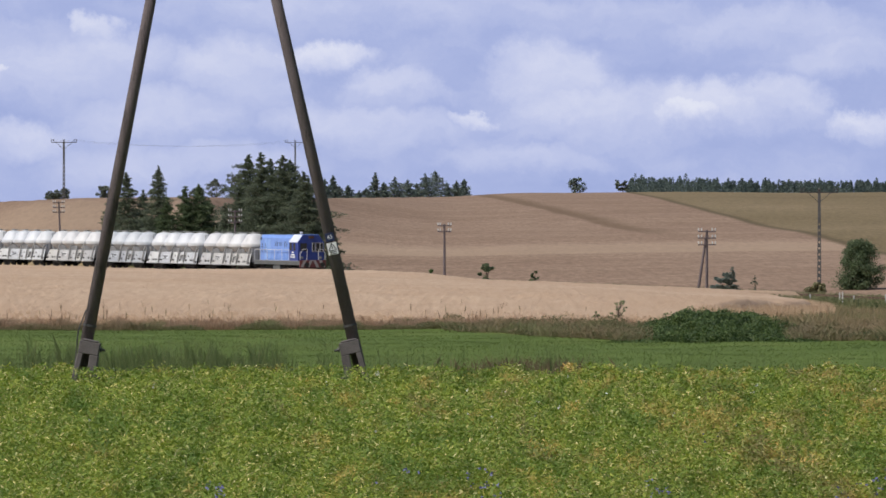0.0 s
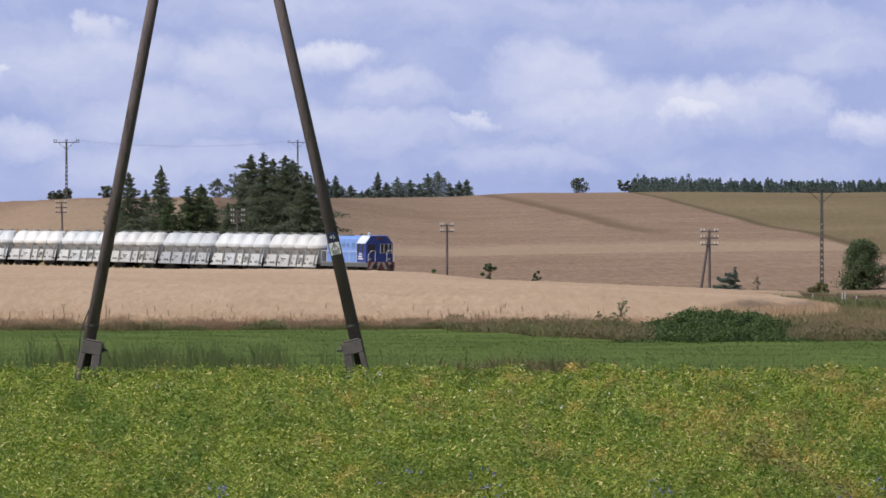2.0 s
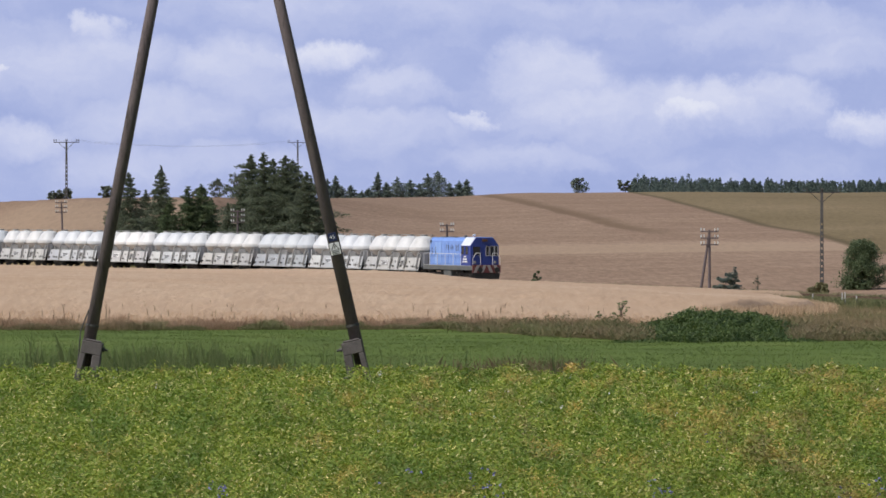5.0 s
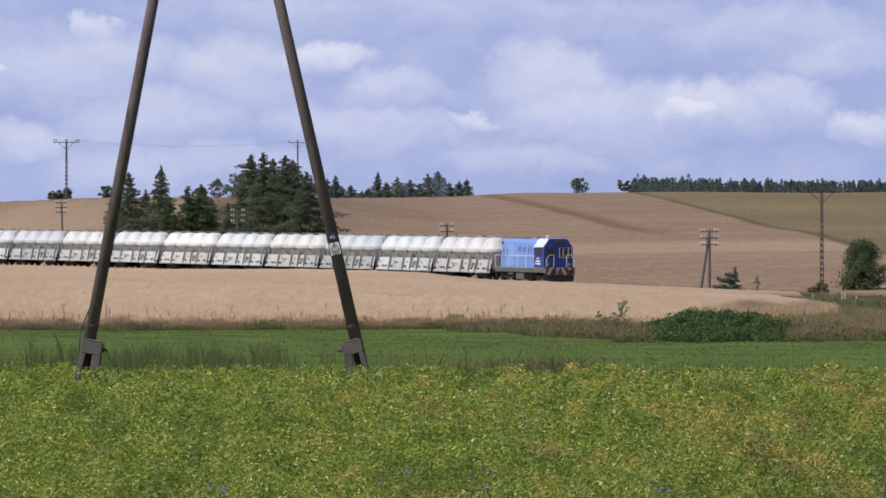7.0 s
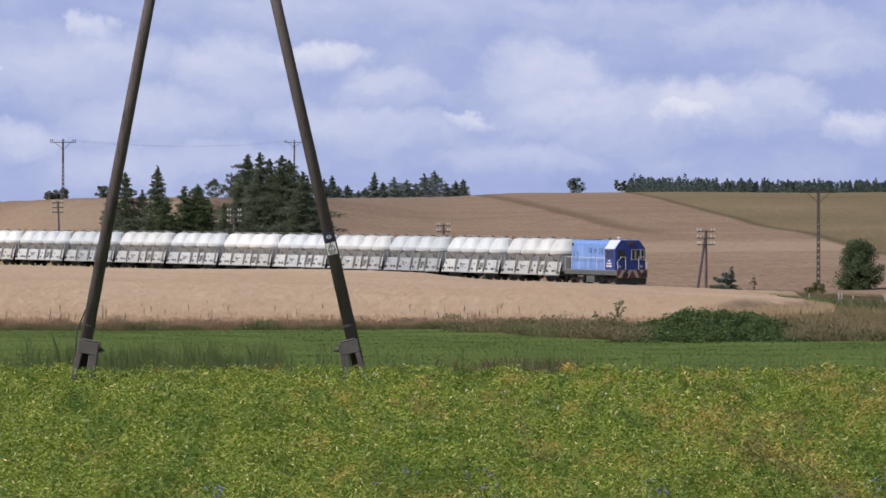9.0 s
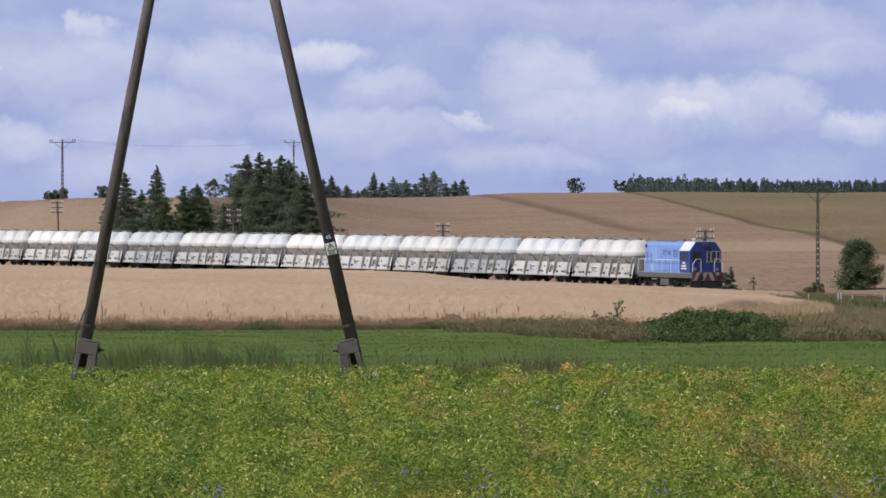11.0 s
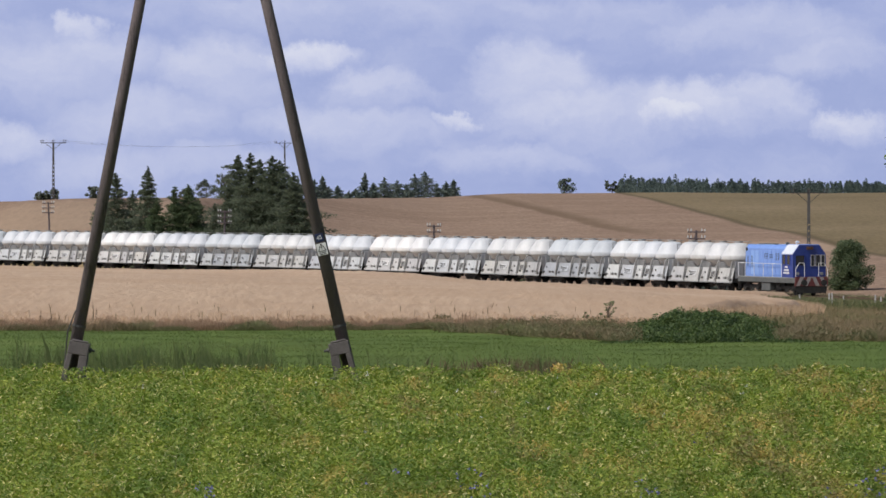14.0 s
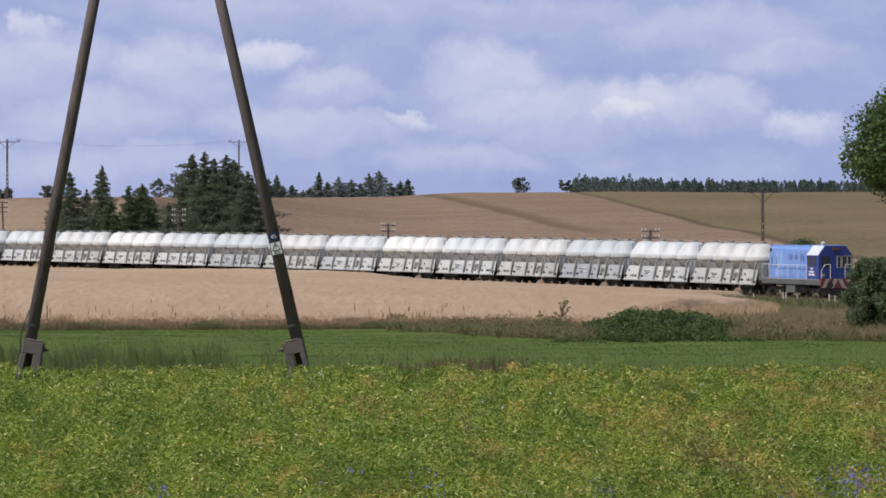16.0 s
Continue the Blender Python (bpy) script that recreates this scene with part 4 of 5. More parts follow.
def telegraph_pole(c, r, top_y, arm, rows, brace=0.0, lean=0.0):
    thing = tagged(new("telegraph_pole"), "dark wooden telegraph pole with crossarms and white insulators" if not brace else "braced dark wooden telegraph pole with three crossarms", "telegraph pole", "telegraph poles along the line")
    p, z0 = spot(c, r), land(c, r) - 0.3
    ztop = level(top_y, r)
    thing.location = (p.x, p.y, 0)
    bm = bmesh.new()
    rod(bm, (lean, 0, z0), (0, 0, ztop), 0.14, 0.1, n=10)
    part("shaft", bm, pole_wood, thing)
    if brace:
        bm = bmesh.new()
        rod(bm, (-brace, 0, z0), (0, 0, ztop - 0.2), 0.14, 0.1, n=10)
        part("brace", bm, pole_wood, thing)
    for k in range(rows):
        z = ztop - 0.15 - k * 0.58
        bm = bmesh.new()
        box(bm, -arm, arm, -0.16, -0.08, z - 0.06, z + 0.06, 0.01)
        bar = part("crossarm", bm, pole_wood, thing)
        for x in (-0.95, -0.6, 0.6, 0.95):
            bm = bmesh.new()
            rod(bm, (x * arm, -0.12, z), (x * arm, -0.12, z + 0.14), 0.025, n=5)
            rod(bm, (x * arm, -0.12, z + 0.1), (x * arm, -0.12, z + 0.3), 0.065, 0.05, n=8)
            part("insulator", bm, porcelain, bar)


mast_tops = [power_mast(119, crest_r(119) + 6, 252, 1.72), power_mast(527, crest_r(527) + 2, 252, 1.72)]
power_mast(1453, 440, 340, 1.72)
telegraph_pole(110, 590, 357, 0.72, 3, lean=0.2)
telegraph_pole(421, 515, 372, 0.72, 3)
telegraph_pole(791, 480, 397, 0.68, 2)
telegraph_pole(1255, 424, 407, 0.78, 3, brace=0.85)


def wires():
    a, b = mast_tops
    for k, off in enumerate((-1.6, 0.0, 1.6)):
        pts = []
        for i in range(25):
            t = i / 24
            p = a.lerp(b, t) + Vector((off, 0.3 * off, 0))
            p.z -= 4 * 0.95 * t * (1 - t)
            pts.append(p)
        bm = bmesh.new()
        for p, q in zip(pts, pts[1:]):
            rod(bm, p, q, 0.005, n=4)
        tagged(part("power_wire", bm, steel), "thin sagging power wire between two masts", "wire", "wires of the power line")


wires()


# ---- trees and bushes ----
def sprays(rng, centres, along_dir, size, slim):
    """Long narrow leaves that lie along given directions."""
    n = len(centres)
    t = along_dir + rng.normal(size=(n, 3)) * 0.35
    t /= np.linalg.norm(t, axis=1)[:, None]
    s = np.cross(t, rng.normal(size=(n, 3)))
    s /= np.linalg.norm(s, axis=1)[:, None]
    size = size * (0.6 + 0.8 * rng.random((n, 1)))
    a, b = t * size * 0.5, s * size * 0.5 * slim
    v = np.stack([centres - a, centres + b - a * 0.2, centres + a, centres - b - a * 0.2], 1).reshape(-1, 3)
    return v, np.arange(4 * n).reshape(n, 4)


def spruce(c, r, top_y, half, n=2600, seed=1, leaf=None, name="spruce_tree", label="dark green spruce with ragged drooping branches beside the line", size=0.42, column=0.0, shaggy=0.25, group="trees by the line"):
    """Branches in whorls that droop and turn up at the tip. column: 0 a plain cone, 1 broad nearly to the top."""
    rng = np.random.default_rng(seed)
    p = spot(c, r)
    z0 = land(c, r)
    z1 = level(top_y, r)
    h, w = z1 - z0, half * r / F
    thing = tagged(new(name), label, "tree", group)
    thing.location = (p.x, p.y, z0 - 0.1)
    bm = bmesh.new()
    rod(bm, (0, 0, 0), (0, 0, h * 0.985), 0.016 * h, 0.015, n=8)
    pts, dirs = [], []
    gap = 0.34
    rows = max(8, int(h / gap))
    lead = rng.normal(size=2) * 0.02 * h
    per = 9
    dens = n / (rows * per) / (0.55 * w + 0.1)
    for i in range(rows):
        t = 0.04 + 0.95 * i / (rows - 1)
        full = (1 - column) * (1 - t) ** 0.8 + column * min(1.0, (1 - t) / 0.42) ** 0.8
        bough = w * full * (1 + shaggy * rng.normal() * 0.6) + 0.05
        for a in rng.random() * 6.28 + np.arange(per) * 6.28 / per + rng.normal(size=per) * 0.25:
            reach = max(0.08, bough * (1 + shaggy * rng.normal()))
            m = max(2, int(dens * (reach + 0.1)))
            zz = h * t + rng.normal() * gap * 0.4
            root = np.array([lead[0] * t ** 3, lead[1] * t ** 3, zz])
            out = np.array([math.cos(a), math.sin(a), 0])
            sag = (0.30 - 0.55 * t) * reach
            u = rng.random(m) ** 0.65
            line = root + out * (reach * u)[:, None]
            line[:, 2] -= sag * np.sin(u * 2.2)
            wide = (0.13 + 0.2 * (1 - u)) * (0.08 + 0.6 * reach)
            line += rng.normal(size=(m, 3)) * np.stack([wide, wide, 0.35 * wide], 1)
            line[:, 2] -= np.abs(rng.normal(size=m)) * 0.1 * min(1.0, reach)
            pts.append(line)
            dirs.append(np.tile(out * 0.7 + np.array([0, 0, -0.5 + 0.9 * t]), (m, 1)))
            if i % 2 == 0:
                rod(bm, root, root + out * reach * 0.95 - np.array([0, 0, sag * 0.8]), 0.035, 0.01, n=4)
    # the leading shoot
    k = 24
    tip = np.array([lead[0], lead[1], h]) + np.stack([rng.normal(size=k) * 0.03, rng.normal(size=k) * 0.03, -0.9 * rng.random(k) + 0.15], 1)
    pts.append(tip)
    dirs.append(np.tile([0.2, 0.1, 1.0], (k, 1)))
    part("trunk", bm, bark, thing)
    pts, dirs = np.concatenate(pts), np.concatenate(dirs)
    keep = pts[:, 2] > 0.05
    v, f = sprays(rng, pts[keep], dirs[keep], size, 0.34)
    ob = sheet("crown", v, f, leaf or spruce_leaf, False)
    ob.parent = thing
    return thing


def broadleaf(c, r, base_z, top_z, half, n, seed, leaf, size, name, label, category="tree", group="", clumps=26, low=0.25, open_=0.0, skew=1.0):
    """A tree or bush with a crown of leaf clumps at the ends of its limbs."""
    rng = np.random.default_rng(seed)
    p = spot(c, r)
    h = top_z - base_z
    thing = tagged(new(name), label, category, group)
    thing.location = (p.x, p.y, base_z - 0.05)
    bm = bmesh.new()
    rad = max(0.03, 0.022 * h)
    rod(bm, (0, 0, 0), (0.02 * h, 0, h * 0.5), rad, rad * 0.6, n=8)
    cl = []
    for i in range(clumps):
        a = rng.random() * 2 * math.pi
        u = math.sqrt(rng.random())
        t = low + (0.94 - low) * rng.random()
        bulge = math.sin(math.pi * (0.12 + 0.85 * ((t - low) / (1 - low)) ** skew)) ** 0.7
        q = np.array([math.cos(a) * half * u * bulge, math.sin(a) * half * u * bulge, h * t])
        rod(bm, (0.01 * h, 0, h * min(0.48, t * 0.6)), q, rad * 0.4, rad * 0.12, n=5)
        m = n // clumps
        cr = half * (0.2 + 0.2 * rng.random()) * (1 - open_)
        d = rng.normal(size=(m, 3))
        d /= np.linalg.norm(d, axis=1)[:, None]
        cl.append(q + d * (rng.random((m, 1)) ** 0.42) * cr * np.array([1, 1, 0.8]) * (0.92 + 0.16 * rng.random((m, 1))))
    part("trunk", bm, bark, thing)
    cl = np.concatenate(cl)
    cl = cl[(cl[:, 2] > 0.02) & (cl[:, 2] < h * 1.03)]
    v, f = leaves(rng, cl, size, 0.2, 0.65)
    ob = sheet("crown", v, f, leaf, False)
    ob.parent = thing
    return thing


# the dark clump beyond the train: bearing, distance past the line, height mark, half width, needles, columnar
for i, (c, off, top, half, n, col) in enumerate(((207, 30, 334, 27, 9000, 0.2), (232, 24, 305, 34, 15000, 0.15), (258, 36, 338, 26, 8000, 0.4), (285, 22, 297, 40, 19000, 0.1),
                                                 (297, 15, 352, 24, 8000, 0.6), (334, 20, 331, 34, 13000, 0.25), (358, 24, 327, 36, 14000, 0.5), (376, 28, 352, 24, 5000, 0.4), (404, 18, 360, 24, 7000, 0.3),
                                                 (426, 24, 335, 26, 9000, 0.5), (443, 28, 274, 36, 19000, 0.55), (468, 20, 271, 40, 21000, 0.5), (487, 30, 282, 40, 19000, 0.55), (505, 24, 275, 42, 21000, 0.5),
                                                 (522, 28, 283, 40, 19000, 0.55), (540, 22, 306, 36, 15000, 0.5), (553, 26, 318, 34, 12000, 0.5), (586, 20, 382, 24, 4000, 0.1))):
    spruce(c, line_r(c) + off, top, half * 1.1, int(n * 1.4), 40 + i, leaf=(bush_dark if i in (4, 5, 6, 7) else None), size=0.24, column=col, shaggy=0.36 if c > 420 else 0.2)

# thin broadleaf trees up at the crest
for i, (c, top, half) in enumerate(((100, 336, 15), (118, 334, 13), (190, 328, 14), (388, 317, 19), (352, 334, 14), (421, 300, 17), (430, 304, 18))):
    r = crest_r(c) + 12
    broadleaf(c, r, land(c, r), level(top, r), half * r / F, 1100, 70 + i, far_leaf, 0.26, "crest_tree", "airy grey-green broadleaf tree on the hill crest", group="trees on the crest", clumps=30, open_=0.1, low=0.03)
for i, (c, top, half, kind) in enumerate(((578, 318, 13, 1), (594, 312, 13, 0), (622, 329, 13, 1), (652, 334, 12, 1), (668, 306, 13, 0), (684, 324, 12, 1), (704, 315, 19, 1), (726, 319, 17, 1), (742, 326, 13, 1),
                                           (757, 308, 18, 1), (776, 303, 20, 1), (796, 324, 10, 1), (812, 321, 12, 1), (825, 318, 13, 1), (640, 340, 10, 1), (605, 332, 11, 1))):
    r = crest_r(c) + 70
    if kind:
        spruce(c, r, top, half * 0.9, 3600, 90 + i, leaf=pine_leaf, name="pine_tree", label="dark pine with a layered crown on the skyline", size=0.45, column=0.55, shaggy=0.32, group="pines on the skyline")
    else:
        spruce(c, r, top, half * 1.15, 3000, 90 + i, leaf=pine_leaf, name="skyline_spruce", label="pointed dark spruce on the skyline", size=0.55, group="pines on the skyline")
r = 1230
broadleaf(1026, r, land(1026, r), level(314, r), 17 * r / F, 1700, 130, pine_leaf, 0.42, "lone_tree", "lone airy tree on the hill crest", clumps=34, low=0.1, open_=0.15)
broadleaf(1106, 1240, land(1106, 1240), level(317, 1240), 15 * 1240 / F, 420, 131, far_leaf, 0.6, "crest_tree", "airy grey-green broadleaf tree on the hill crest", clumps=16, open_=0.25)


def forest():
    """The far plantation on the skyline: more conifers than can be counted."""
    rng = np.random.default_rng(8)
    vs, fs, n0 = [], [], 0
    for i in range(620):
        c = 1115 + 640 * rng.random()
        r = 1750 + 350 * rng.random()
        tall = 1 - smooth(1225, 1300, c)
        top = 329 - (9 + 8 * tall) * rng.random() ** 1.2 - (5 if rng.random() < 0.1 else 0)
        p, z0, z1 = spot(c, r), land(c, r), level(top, r)
        h = z1 - z0
        m = 210
        t = 0.45 + 0.55 * rng.random(m)
        w = (1 - t) * h * (0.22 + 0.18 * tall) + 0.3
        a = rng.random(m) * 2 * math.pi
        q = np.stack([p.x + np.cos(a) * w * rng.random(m) ** 0.5, p.y + np.sin(a) * w, z0 + h * t], 1)
        v, f = leaves(rng, q, 0.9, 0.1, 0.5)
        vs.append(v)
        fs.append(f + n0)
        n0 += len(v)
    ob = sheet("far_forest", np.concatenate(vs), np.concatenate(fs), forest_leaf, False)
    tagged(ob, "distant dark conifer plantation along the skyline", "forest", kind="stuff")


forest()

# bushes by the line
for i, (c, off, top, half, leaf, n, kind) in enumerate(((866, 10, 464, 13, bush_dark, 900, 0), (951, 9, 479, 9, bush_dark, 520, 0), (768, 9, 474, 7, bush_leaf, 260, 0), (624, 8, 462, 9, far_leaf, 160, 0),
                                                  (1282, 14, 482, 19, pine_leaf, 1500, 0), (1300, 16, 474, 17, pine_leaf, 1600, 1), (1447, 30, 500, 20, verge_green, 3200, 0), (1340, 12, 485, 7, far_leaf, 80, 0))):
    r = line_r(c) + off
    if kind:
        spruce(c, r, top, half, n, 150 + i, leaf=leaf, name="young_pine", label="young pine beside the railway line", size=0.22)
    else:
        broadleaf(c, r, land(c, r), level(top, r), half * r / F, n, 150 + i, leaf, 0.2, "trackside_bush", "small green bush growing beside the railway line", "bush", "bushes beside the line", clumps=14, low=0.12)
r = 428
broadleaf(1524, r, land(1524, r), level(424, r), 42 * r / F, 26000, 160, bush_dark, 0.14, "round_bush", "large rounded dark green bush behind the railway line", "bush", clumps=150, low=0.03, skew=0.62)
r = 158
broadleaf(1098, r, land(1098, r) + 0.1, level(519, r), 15 * r / F, 170, 161, bush_leaf, 0.07, "young_sapling", "thin young sapling standing in the dry verge", "tree", clumps=22, low=0.2, open_=0.3)
broadleaf(1061, r, land(1061, r) + 0.1, level(546, r), 8 * r / F, 150, 162, bush_leaf, 0.06, "small_verge_bush", "small green bush in the dry verge", "bush", clumps=10, low=0.1)
r = 146
broadleaf(1648, r, land(1648, r), level(455, r), 54 * r / F, 30000, 163, bush_dark, 0.075, "verge_bush", "dense dark green bush at the meadow's edge", "bush", clumps=110, low=0.05)
broadleaf(1705, 142, land(1705, 142), level(505, 142), 48 * 142 / F, 12000, 164, bramble_leaf, 0.075, "verge_bush", "lighter green bush at the meadow's edge", "bush", clumps=60, low=0.05)
r = 190
broadleaf(1832, r, land(1832, r), level(112, r), 212 * r / F, 280000, 165, bush_leaf, 0.15, "broadleaf_tree", "tall green broadleaf tree at the meadow's edge", "tree", clumps=260, low=0.555, skew=0.5, open_=0.2)


def stuff(name, v, f, material, label, category):
    return tagged(sheet(name, v, f, material, False), label, category, kind="stuff")


def lie(cs, rs):
    return np.array([spot(c, r, land(c, r)) for c, r in zip(cs, rs)])


def hedge():
    """Brambles heaped in many small leafy mounds, with the shade of hollows between put into the leaf colour."""
    rng = np.random.default_rng(21)
    pts = []
    for i in range(380):
        c, r = rng.uniform(1092, 1452), rng.uniform(132.6, 147)
        top = float(np.interp(c, [1092, 1140, 1185, 1222, 1300, 1340, 1395, 1452], [0.05, 0.2, 0.47, 0.66, 0.68, 0.56, 0.3, 0.05]))
        top *= min(1.0, 0.3 + (r - 132.3) / 11) * rng.uniform(0.55, 1.16)
        w = rng.uniform(0.2, 0.45)
        m = int(520 * w / 0.36)
        d = rng.normal(size=(m, 3))
        d /= np.linalg.norm(d, axis=1)[:, None]
        d[:, 2] = np.abs(d[:, 2])
        d *= (rng.random((m, 1)) ** 0.25) * (0.85 + 0.35 * rng.random((m, 1)))
        base = spot(c, r, land(c, r))
        drop = min(top, 0.34)
        pts.append(np.array(base) + np.array([0, 0, max(0.0, top - drop)]) + d * np.array([w, w * 1.3, drop]))
    p = np.concatenate(pts)
    v, f = leaves(rng, p, 0.066, 0.3, 0.6)
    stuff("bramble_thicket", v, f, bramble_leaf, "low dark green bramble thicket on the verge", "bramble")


hedge()


# ---- the ripe wheat before the line ----
def wheat_end(r):
    return 1474 - (160 if r < 258 else 85) * ((r - 258) / 100) ** 2


def wheat():
    rs = np.concatenate([np.arange(151, 260, 0.6), np.arange(260, 560, 2.0)])
    us = np.linspace(0, 1, 420)
    v = []
    for r in rs:
        end = wheat_end(r) if r < 380 else 1e9
        # the far edge keeps clear of the line
        if r > 350:
            end = min(end, 784 + F * math.log(R0 / (r + 7)) / COT)
        end = max(end, -700)
        for u in us:
            c = -900 + (end + 900) * u
            p = spot(c, r)
            h = 0.82 + 0.10 * noise.noise(p * 0.35) + 0.07 * noise.noise(p * 1.7) + 0.12 * noise.noise(p * 0.03)
            h *= smooth(0, 60 + 30 * noise.noise(p * 0.2), end - c) * 0.97 + 0.03
            h *= 0.02 + 0.98 * smooth(149, 174, r)
            p.z = land(c, r) + h + 0.05 * random.random()
            v.append(p)
    n, m = len(us), len(rs)
    idx = np.arange(n * m).reshape(m, n)
    f = np.stack([idx[:-1, :-1], idx[:-1, 1:], idx[1:, 1:], idx[1:, :-1]], -1).reshape(-1, 4)
    tagged(sheet("wheat_field", np.array(v), f, wheat_mat, True), "ripe golden wheat field before the railway line", "wheat", kind="stuff")
    # ears and stalks that stand out of it
    rng = np.random.default_rng(5)
    r = 152 + 150 * rng.random(90000) ** 1.6
    c = rng.uniform(-150, 1450, len(r))
    k = c < np.array([wheat_end(x) for x in r]) - 2
    c, r = c[k], r[k]
    p = lie(c, r)
    p[:, 2] += 0.5 * np.clip((r - 150) / 18, 0.1, 1)
    v, f = blades(rng, p, 0.13, 0.013, 0.6)
    # the loose edge where the field tapers off
    r2 = rng.uniform(152, 350, 34000)
    c2 = np.array([wheat_end(x) for x in r2]) + rng.uniform(-75, 6, len(r2))
    v2, f2 = blades(rng, lie(c2, r2), 0.62, 0.014, 0.16)
    v, f = np.concatenate([v, v2]), np.concatenate([f, f2 + len(v)])
    stuff("wheat_stalks", v, f, wheat_ear, "ripe wheat stalks and ears rising out of the field", "wheat")


wheat()


def verge():
    """Dry grass between the meadow and the wheat, and up the bank to the line."""
    rng = np.random.default_rng(6)
    c = rng.uniform(-60, 1780, 110000)
    start = 148.5 - 15 * np.clip((c - 780) / 340, 0, 1)
    r = start + (6 + 10 * np.clip((c - 780) / 340, 0, 1)) * rng.random(len(c)) ** 1.3
    dens = np.array([noise.noise(Vector((a * 0.02, b * 0.3, 3))) for a, b in zip(c, r)])
    k = (dens > -0.2) & ~((c > 1140) & (c < 1395) & (r < 148))
    c, r, dens = c[k], r[k], dens[k]
    v1, f1 = blades(rng, lie(c, r), 0.14 + 0.2 * dens + 0.12 * np.clip((c - 780) / 300, 0, 1), 0.013, 0.5)
    r = 150 + 225 * rng.random(60000) ** 1.5
    c = rng.uniform(1060, 1780, len(r))
    k = c > np.array([wheat_end(x) for x in r]) + 2
    c, r = c[k], r[k]
    near = np.exp(-(c - np.array([wheat_end(x) for x in r])) / 60)
    v2, f2 = blades(rng, lie(c, r), 0.28 + 0.2 * near, 0.012, 0.25)
    stuff("dry_grass", np.concatenate([v1, v2]), np.concatenate([f1, f2 + len(v1)]), straw, "tall dry straw-coloured grass along the verge", "grass")
    # the red-brown fringe at the foot of the wheat
    c = rng.uniform(-60, 1130, 70000)
    r = 149 + 13 * rng.random(len(c)) ** 1.5
    lump = np.array([noise.noise(Vector((a * 0.03, b * 0.4, 13))) for a, b in zip(c, r)])
    v, f = blades(rng, lie(c, r), 0.22 + 0.2 * lump, 0.009, 0.3)
    stuff("seeding_grass", v, f, fringe_leaf, "red-brown seeding grass along the wheat's foot", "grass")
    # taller dark dock and sorrel stems
    c = rng.uniform(-60, 1100, 80)
    c = np.concatenate([c, rng.normal(810, 18, 14), rng.normal(192, 6, 12), rng.normal(390, 20, 8), rng.normal(1105, 60, 6)])
    r = 150 + 45 * rng.random(len(c)) ** 2
    p = lie(c, r)
    p[:, 2] += 0.3 + 0.3 * np.clip((r - 152) / 22, 0, 1)
    v, f = blades(rng, np.repeat(p, 3, 0), 0.26, 0.014, 0.15)
    stuff("dock_stems", v, f, dock_leaf, "brown seeding dock stems in the verge", "weed")


verge()


def scrub():
    """Low leafy weeds in clumps along the foot of the verge."""
    rng = np.random.default_rng(23)
    c = np.concatenate([rng.uniform(740, 1160, 26000), rng.uniform(1380, 1780, 16000), rng.uniform(-60, 740, 9000)])
    start = 147.5 - 14.5 * np.clip((c - 780) / 340, 0, 1)
    r = start + 16 * rng.random(len(c)) ** 1.4
    n1 = np.array([noise.noise(Vector((a * 0.018, b * 0.22, 7))) for a, b in zip(c, r)])
    n2 = np.array([noise.noise(Vector((a * 0.07, b * 0.5, 2))) for a, b in zip(c, r)])
    h = (0.25 + 0.55 * n1 + 0.3 * n2) * np.interp(c, [0, 700, 800, 1080, 1200, 1400], [0.28, 0.28, 0.55, 0.95, 0.9, 0.6])
    k = h > 0.12
    c, r, h = c[k], r[k], h[k]
    p = lie(c, r)
    p[:, 2] += h * rng.random(len(h)) ** 0.5
    v, f = leaves(rng, p, 0.065, 0.2, 0.4)
    stuff("verge_scrub", v, f, scrub_leaf, "low mixed green and brown weeds at the verge's foot", "weed")


scrub()


def grassland():
    rng = np.random.default_rng(7)
    r = rng.uniform(90, 150, 110000)
    c = 784 + (rng.random(len(r)) - 0.45) * 2000
    v, f = blades(rng, lie(c, r), 0.045, 0.008, 0.9)
    stuff("meadow_grass", v, f, meadow_leaf, "short green meadow grass beyond the potatoes", "grass")
    # taller weeds round the pole and along the field's edge
    c = np.concatenate([rng.normal(425, 45, 9000), rng.normal(265, 60, 7000), rng.uniform(-60, 760, 4000), rng.normal(100, 50, 5000), rng.uniform(760, 1750, 1200), rng.normal(985, 30, 500)])
    r = rng.uniform(90, 112, len(c))
    clump = np.array([noise.noise(Vector((a * 0.025, b * 0.4, 9))) for a, b in zip(c, r)])
    k = clump > 0.08
    c, r, clump = c[k], r[k], clump[k]
    v, f = blades(rng, lie(c, r), (0.34 + 0.85 * clump) * (0.5 + 0.6 * rng.random(len(c))), 0.007, 0.16)
    c2, r2 = rng.normal(925, 65, 1300), rng.uniform(95, 104, 1300)
    v2, f2 = blades(rng, lie(c2, r2), 0.41, 0.012, 0.3)
    stuff("brown_weeds", v2, f2, dock_leaf, "low brown dying weeds along the crop's edge", "weed")
    stuff("tall_weeds", v, f, weed_leaf, "tall dull green weeds at the field's edge", "weed")


grassland()


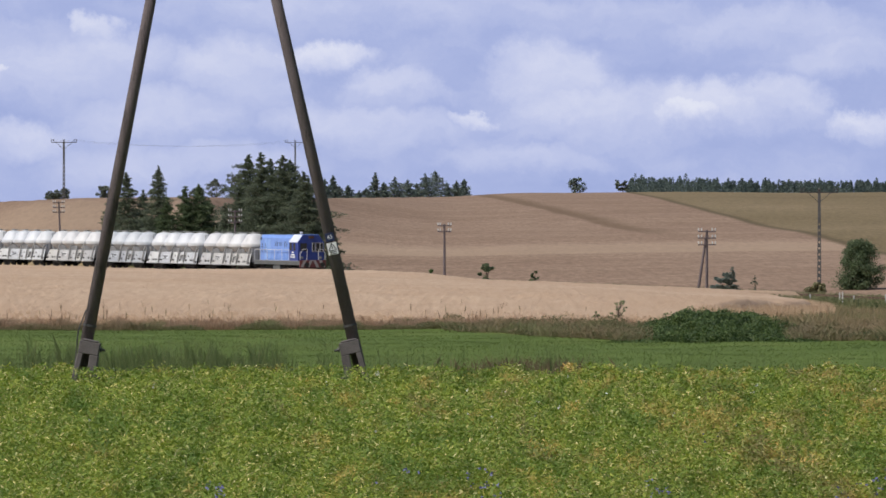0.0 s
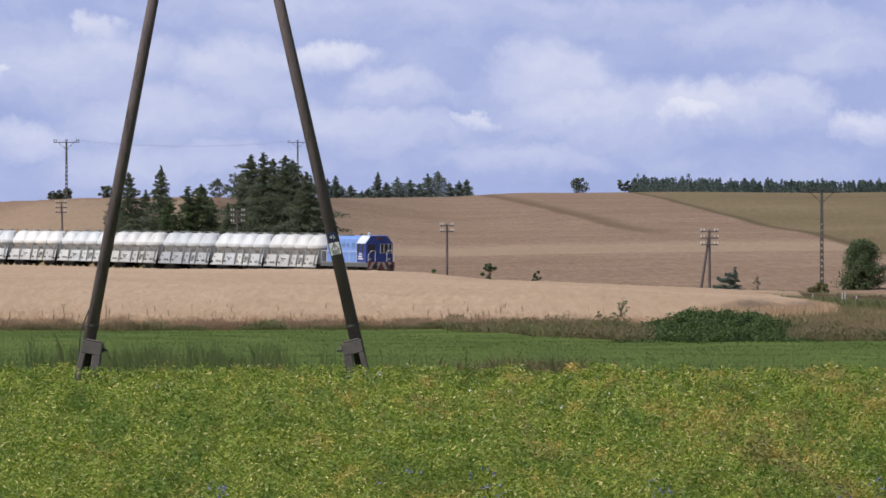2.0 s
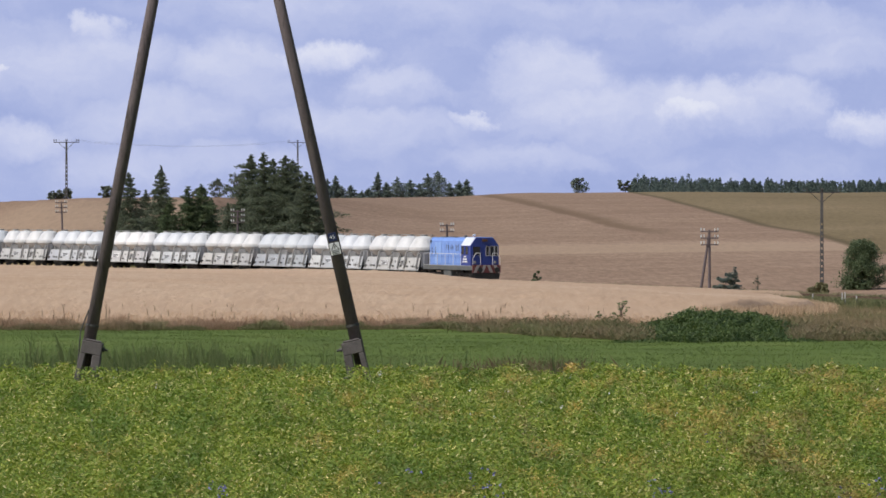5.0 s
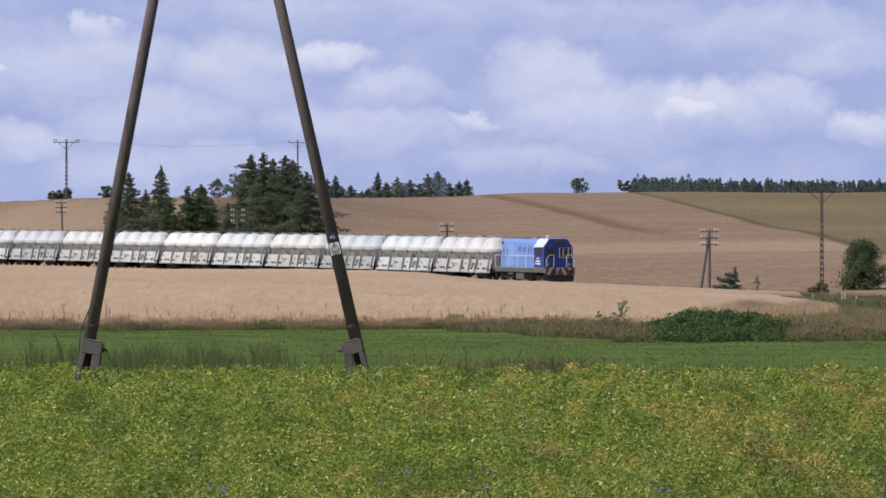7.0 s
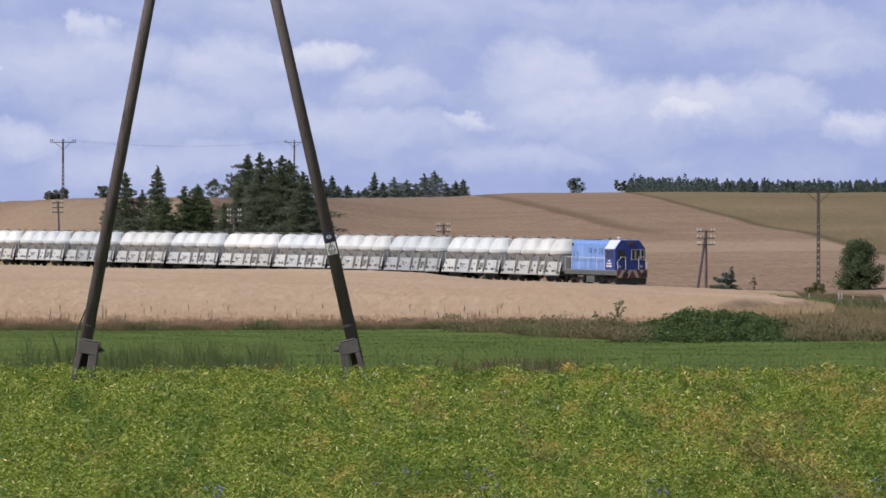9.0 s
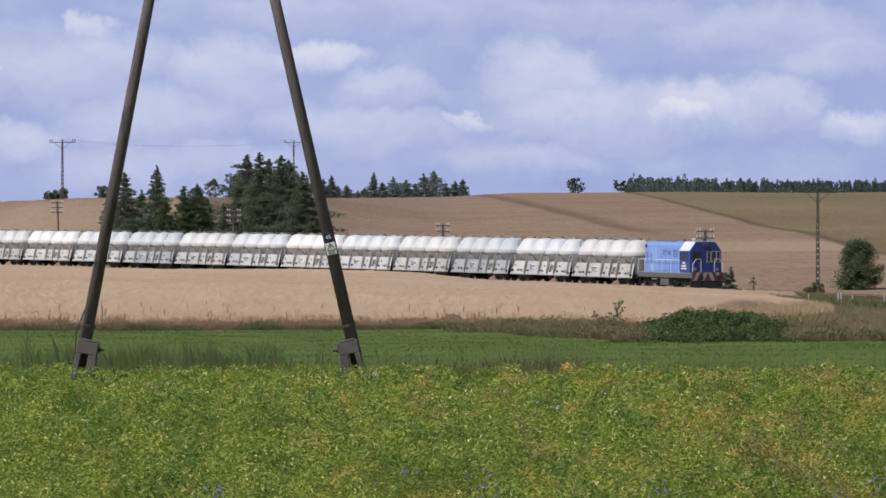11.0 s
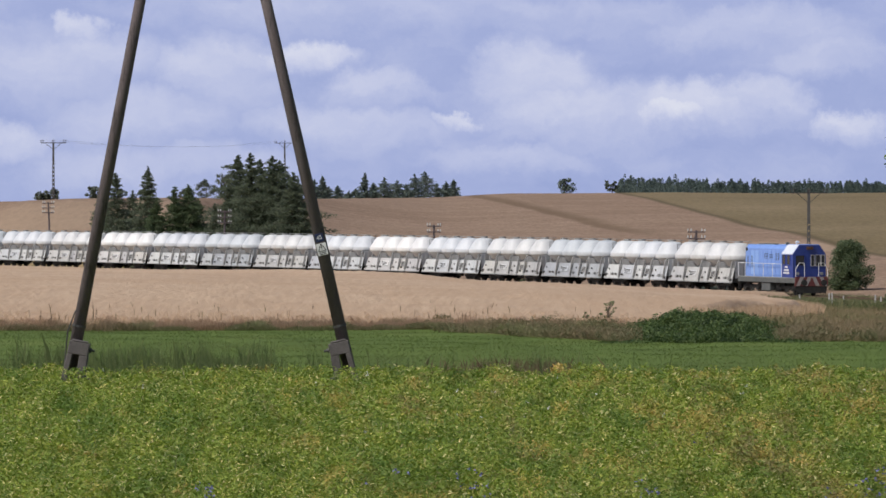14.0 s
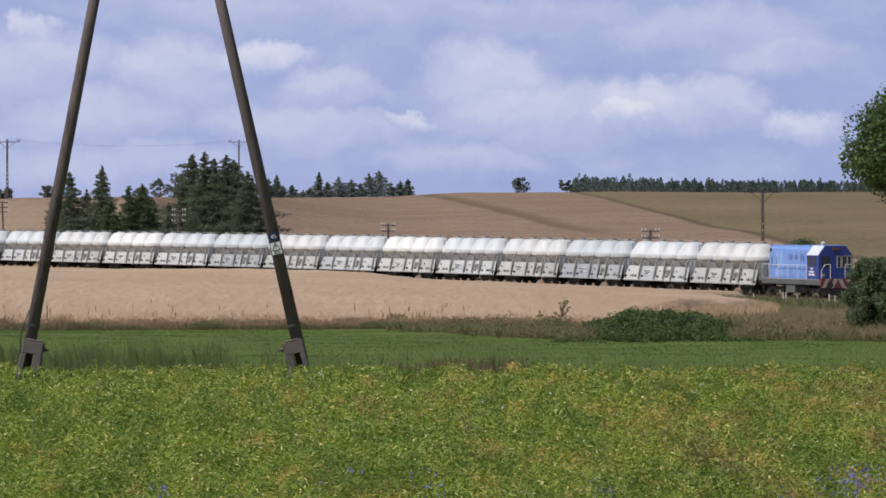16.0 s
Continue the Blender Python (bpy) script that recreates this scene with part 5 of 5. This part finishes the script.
def trackside_grass():
    """Rank green grass on both shoulders of the line."""
    rng = np.random.default_rng(17)
    c = np.concatenate([rng.uniform(1330, 1800, 26000), rng.uniform(820, 1330, 9000)])
    off = np.where(rng.random(len(c)) < 0.75, rng.uniform(-22, -3.2, len(c)), rng.uniform(3.2, 12, len(c)))
    r = R0 * np.exp(-COT * (c - 784) / F) + off * 1.3
    k = ~((off < 0) & (c < 1340))
    c, r = c[k], r[k]
    v, f = blades(rng, lie(c, r), 0.62, 0.035, 0.35)
    stuff("trackside_grass", v, f, verge_green, "rank green and straw grass on the track's shoulders", "grass")


trackside_grass()


def potatoes():
    rng = np.random.default_rng(9)
    vs, fs, n0 = [], [], 0
    r = 38.0
    pl = []
    while r < 92:
        half = r * 0.106 + 1.0
        x = -half - 0.5
        while x < half + 1.4:
            pl.append((x + rng.normal() * 0.1, math.sqrt(max(1, r * r - x * x)) + rng.normal() * 0.08, r))
            x += 0.33
        r += 0.62
    pl = np.array(pl)
    vig = np.array([noise.noise(Vector((a * 0.9, b * 0.12, 1))) for a, b, _ in pl])
    for (x, y, r), g in zip(pl, vig):
        m = int(320 * (52 / r) ** 1.0 * (1 + 0.4 * g))
        g += rng.normal() * 0.15
        d = rng.normal(size=(m, 2)) * np.array([0.15, 0.2])
        q = (d ** 2).sum(1)
        h = 0.55 + (0.22 * g + 0.42 * noise.noise(Vector((x * 1.25, y * 0.7, 5)))) * (1 - 0.6 * smooth(66, 84, r))
        z = h * np.exp(-q / 0.16) * (0.6 + 0.42 * rng.random(m))
        p = np.column_stack([x + d[:, 0], y + d[:, 1], z])
        v, f = leaves(rng, p, 0.056 * (r / 52) ** 0.6, 0.3, 0.32)
        vs.append(v)
        fs.append(f + n0)
        n0 += len(v)
    # ranker growth round the pole's feet
    for c, k in ((158, 700), (636, 700), (60, 500), (700, 400)):
        cc, rr = rng.normal(c, 15, k), rng.uniform(83.2, 85.4, k)
        p = lie(cc, rr)
        p[:, 2] += 0.72 * rng.random(k) ** 0.6
        v, f = leaves(rng, p, 0.075, 0.25, 0.34)
        vs.append(v)
        fs.append(f + n0)
        n0 += len(v)
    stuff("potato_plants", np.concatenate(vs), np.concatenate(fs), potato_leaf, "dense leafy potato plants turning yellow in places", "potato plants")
    # weeds that stand above the crop
    m = 120
    r = rng.uniform(50, 92, m)
    c = 784 + (rng.random(m) - 0.45) * 1900
    p = lie(c, r)
    p[:, 2] += 0.4
    v, f = blades(rng, p, 0.26, 0.008, 0.5)
    stuff("grass_weeds", v, f, weed_pale, "pale grass stems standing above the potato crop", "weed")
    # cornflowers in small patches
    pts = []
    for c, r, k, w in ((1605, 47.5, 60, 30), (1640, 50, 50, 30), (390, 47, 16, 9), (868, 46.5, 9, 12), (850, 49, 8, 10), (1165, 46.5, 14, 14), (1500, 46, 6, 20), (1260, 58, 6, 20), (690, 50, 5, 30)):
        cc, rr = rng.normal(c, w, k), rng.normal(r, 0.5, k)
        q = lie(cc, rr)
        q[:, 2] += rng.uniform(0.5, 0.72, k)
        pts.append(q)
    pts = np.concatenate(pts)
    pts = np.repeat(pts, 3, 0) + rng.normal(size=(3 * len(pts), 3)) * 0.012
    v, f = leaves(rng, pts, 0.03, 0.2, 0.8)
    stuff("cornflowers", v, f, flower_blue, "small blue cornflowers among the potato plants", "flowers")
    c = np.concatenate([rng.normal(672, 3, 5), rng.uniform(0, 1700, 24)])
    r = np.concatenate([np.full(5, 84.0), rng.uniform(60, 90, 24)])
    q = lie(c, r)
    q[:, 2] += 0.62
    q = np.repeat(q, 3, 0) + rng.normal(size=(3 * len(q), 3)) * 0.015
    v, f = leaves(rng, q, 0.035, 0.2, 0.9)
    stuff("white_flowers", v, f, flower_white, "small white flowers standing above the crop", "flowers")


potatoes()


# marker posts by the line
for c, off, h in ((1489, -24, 1.1), (1494, -25, 1.15), (1514, -15, 0.9), (1570, -16, 1.1), (1580, -17, 1.0), (1437, -22, 0.9)):
    r = line_r(c) + off
    p = spot(c, r, land(c, r))
    bm = bmesh.new()
    box(bm, -0.05, 0.05, -0.05, 0.05, -0.1, h, 0.012)
    ob = tagged(part("marker_post", bm, concrete_pale), "short whitish concrete marker post beside the track", "post", "marker posts by the line")
    ob.location = p


# ---- what moves ----
def motions():
    coef = (-30.08, 7.71634, 0.07857, -0.00484)
    def run(t):
        return sum(k * t ** i for i, k in enumerate(coef))
    times = [0.0] + [i * 1.0 for i in range(1, 17)]
    def posed(s, half):
        a, b = along(s - half), along(s + half)
        d = b - a
        m = Matrix.Rotation(math.atan2(d.y, d.x), 4, "Z") @ Matrix.Rotation(-math.asin(d.z / d.length), 4, "Y")
        return Matrix.Translation((a + b) / 2) @ m
    # the clouds drift slowly to the left
    walk(clouds, [(0, pose(0, 0, EYE)), (16, pose(0, 0, EYE, 0, 0, 0.08))])
    walk(loco, [(t, posed(run(t) - 5.7, 3.4)) for t in times])
    for k, w in enumerate(wagons):
        walk(w, [(t, posed(run(t) - 5.7 - 6.5 - WAGON * (k + 0.5), 4.0)) for t in times])


motions()
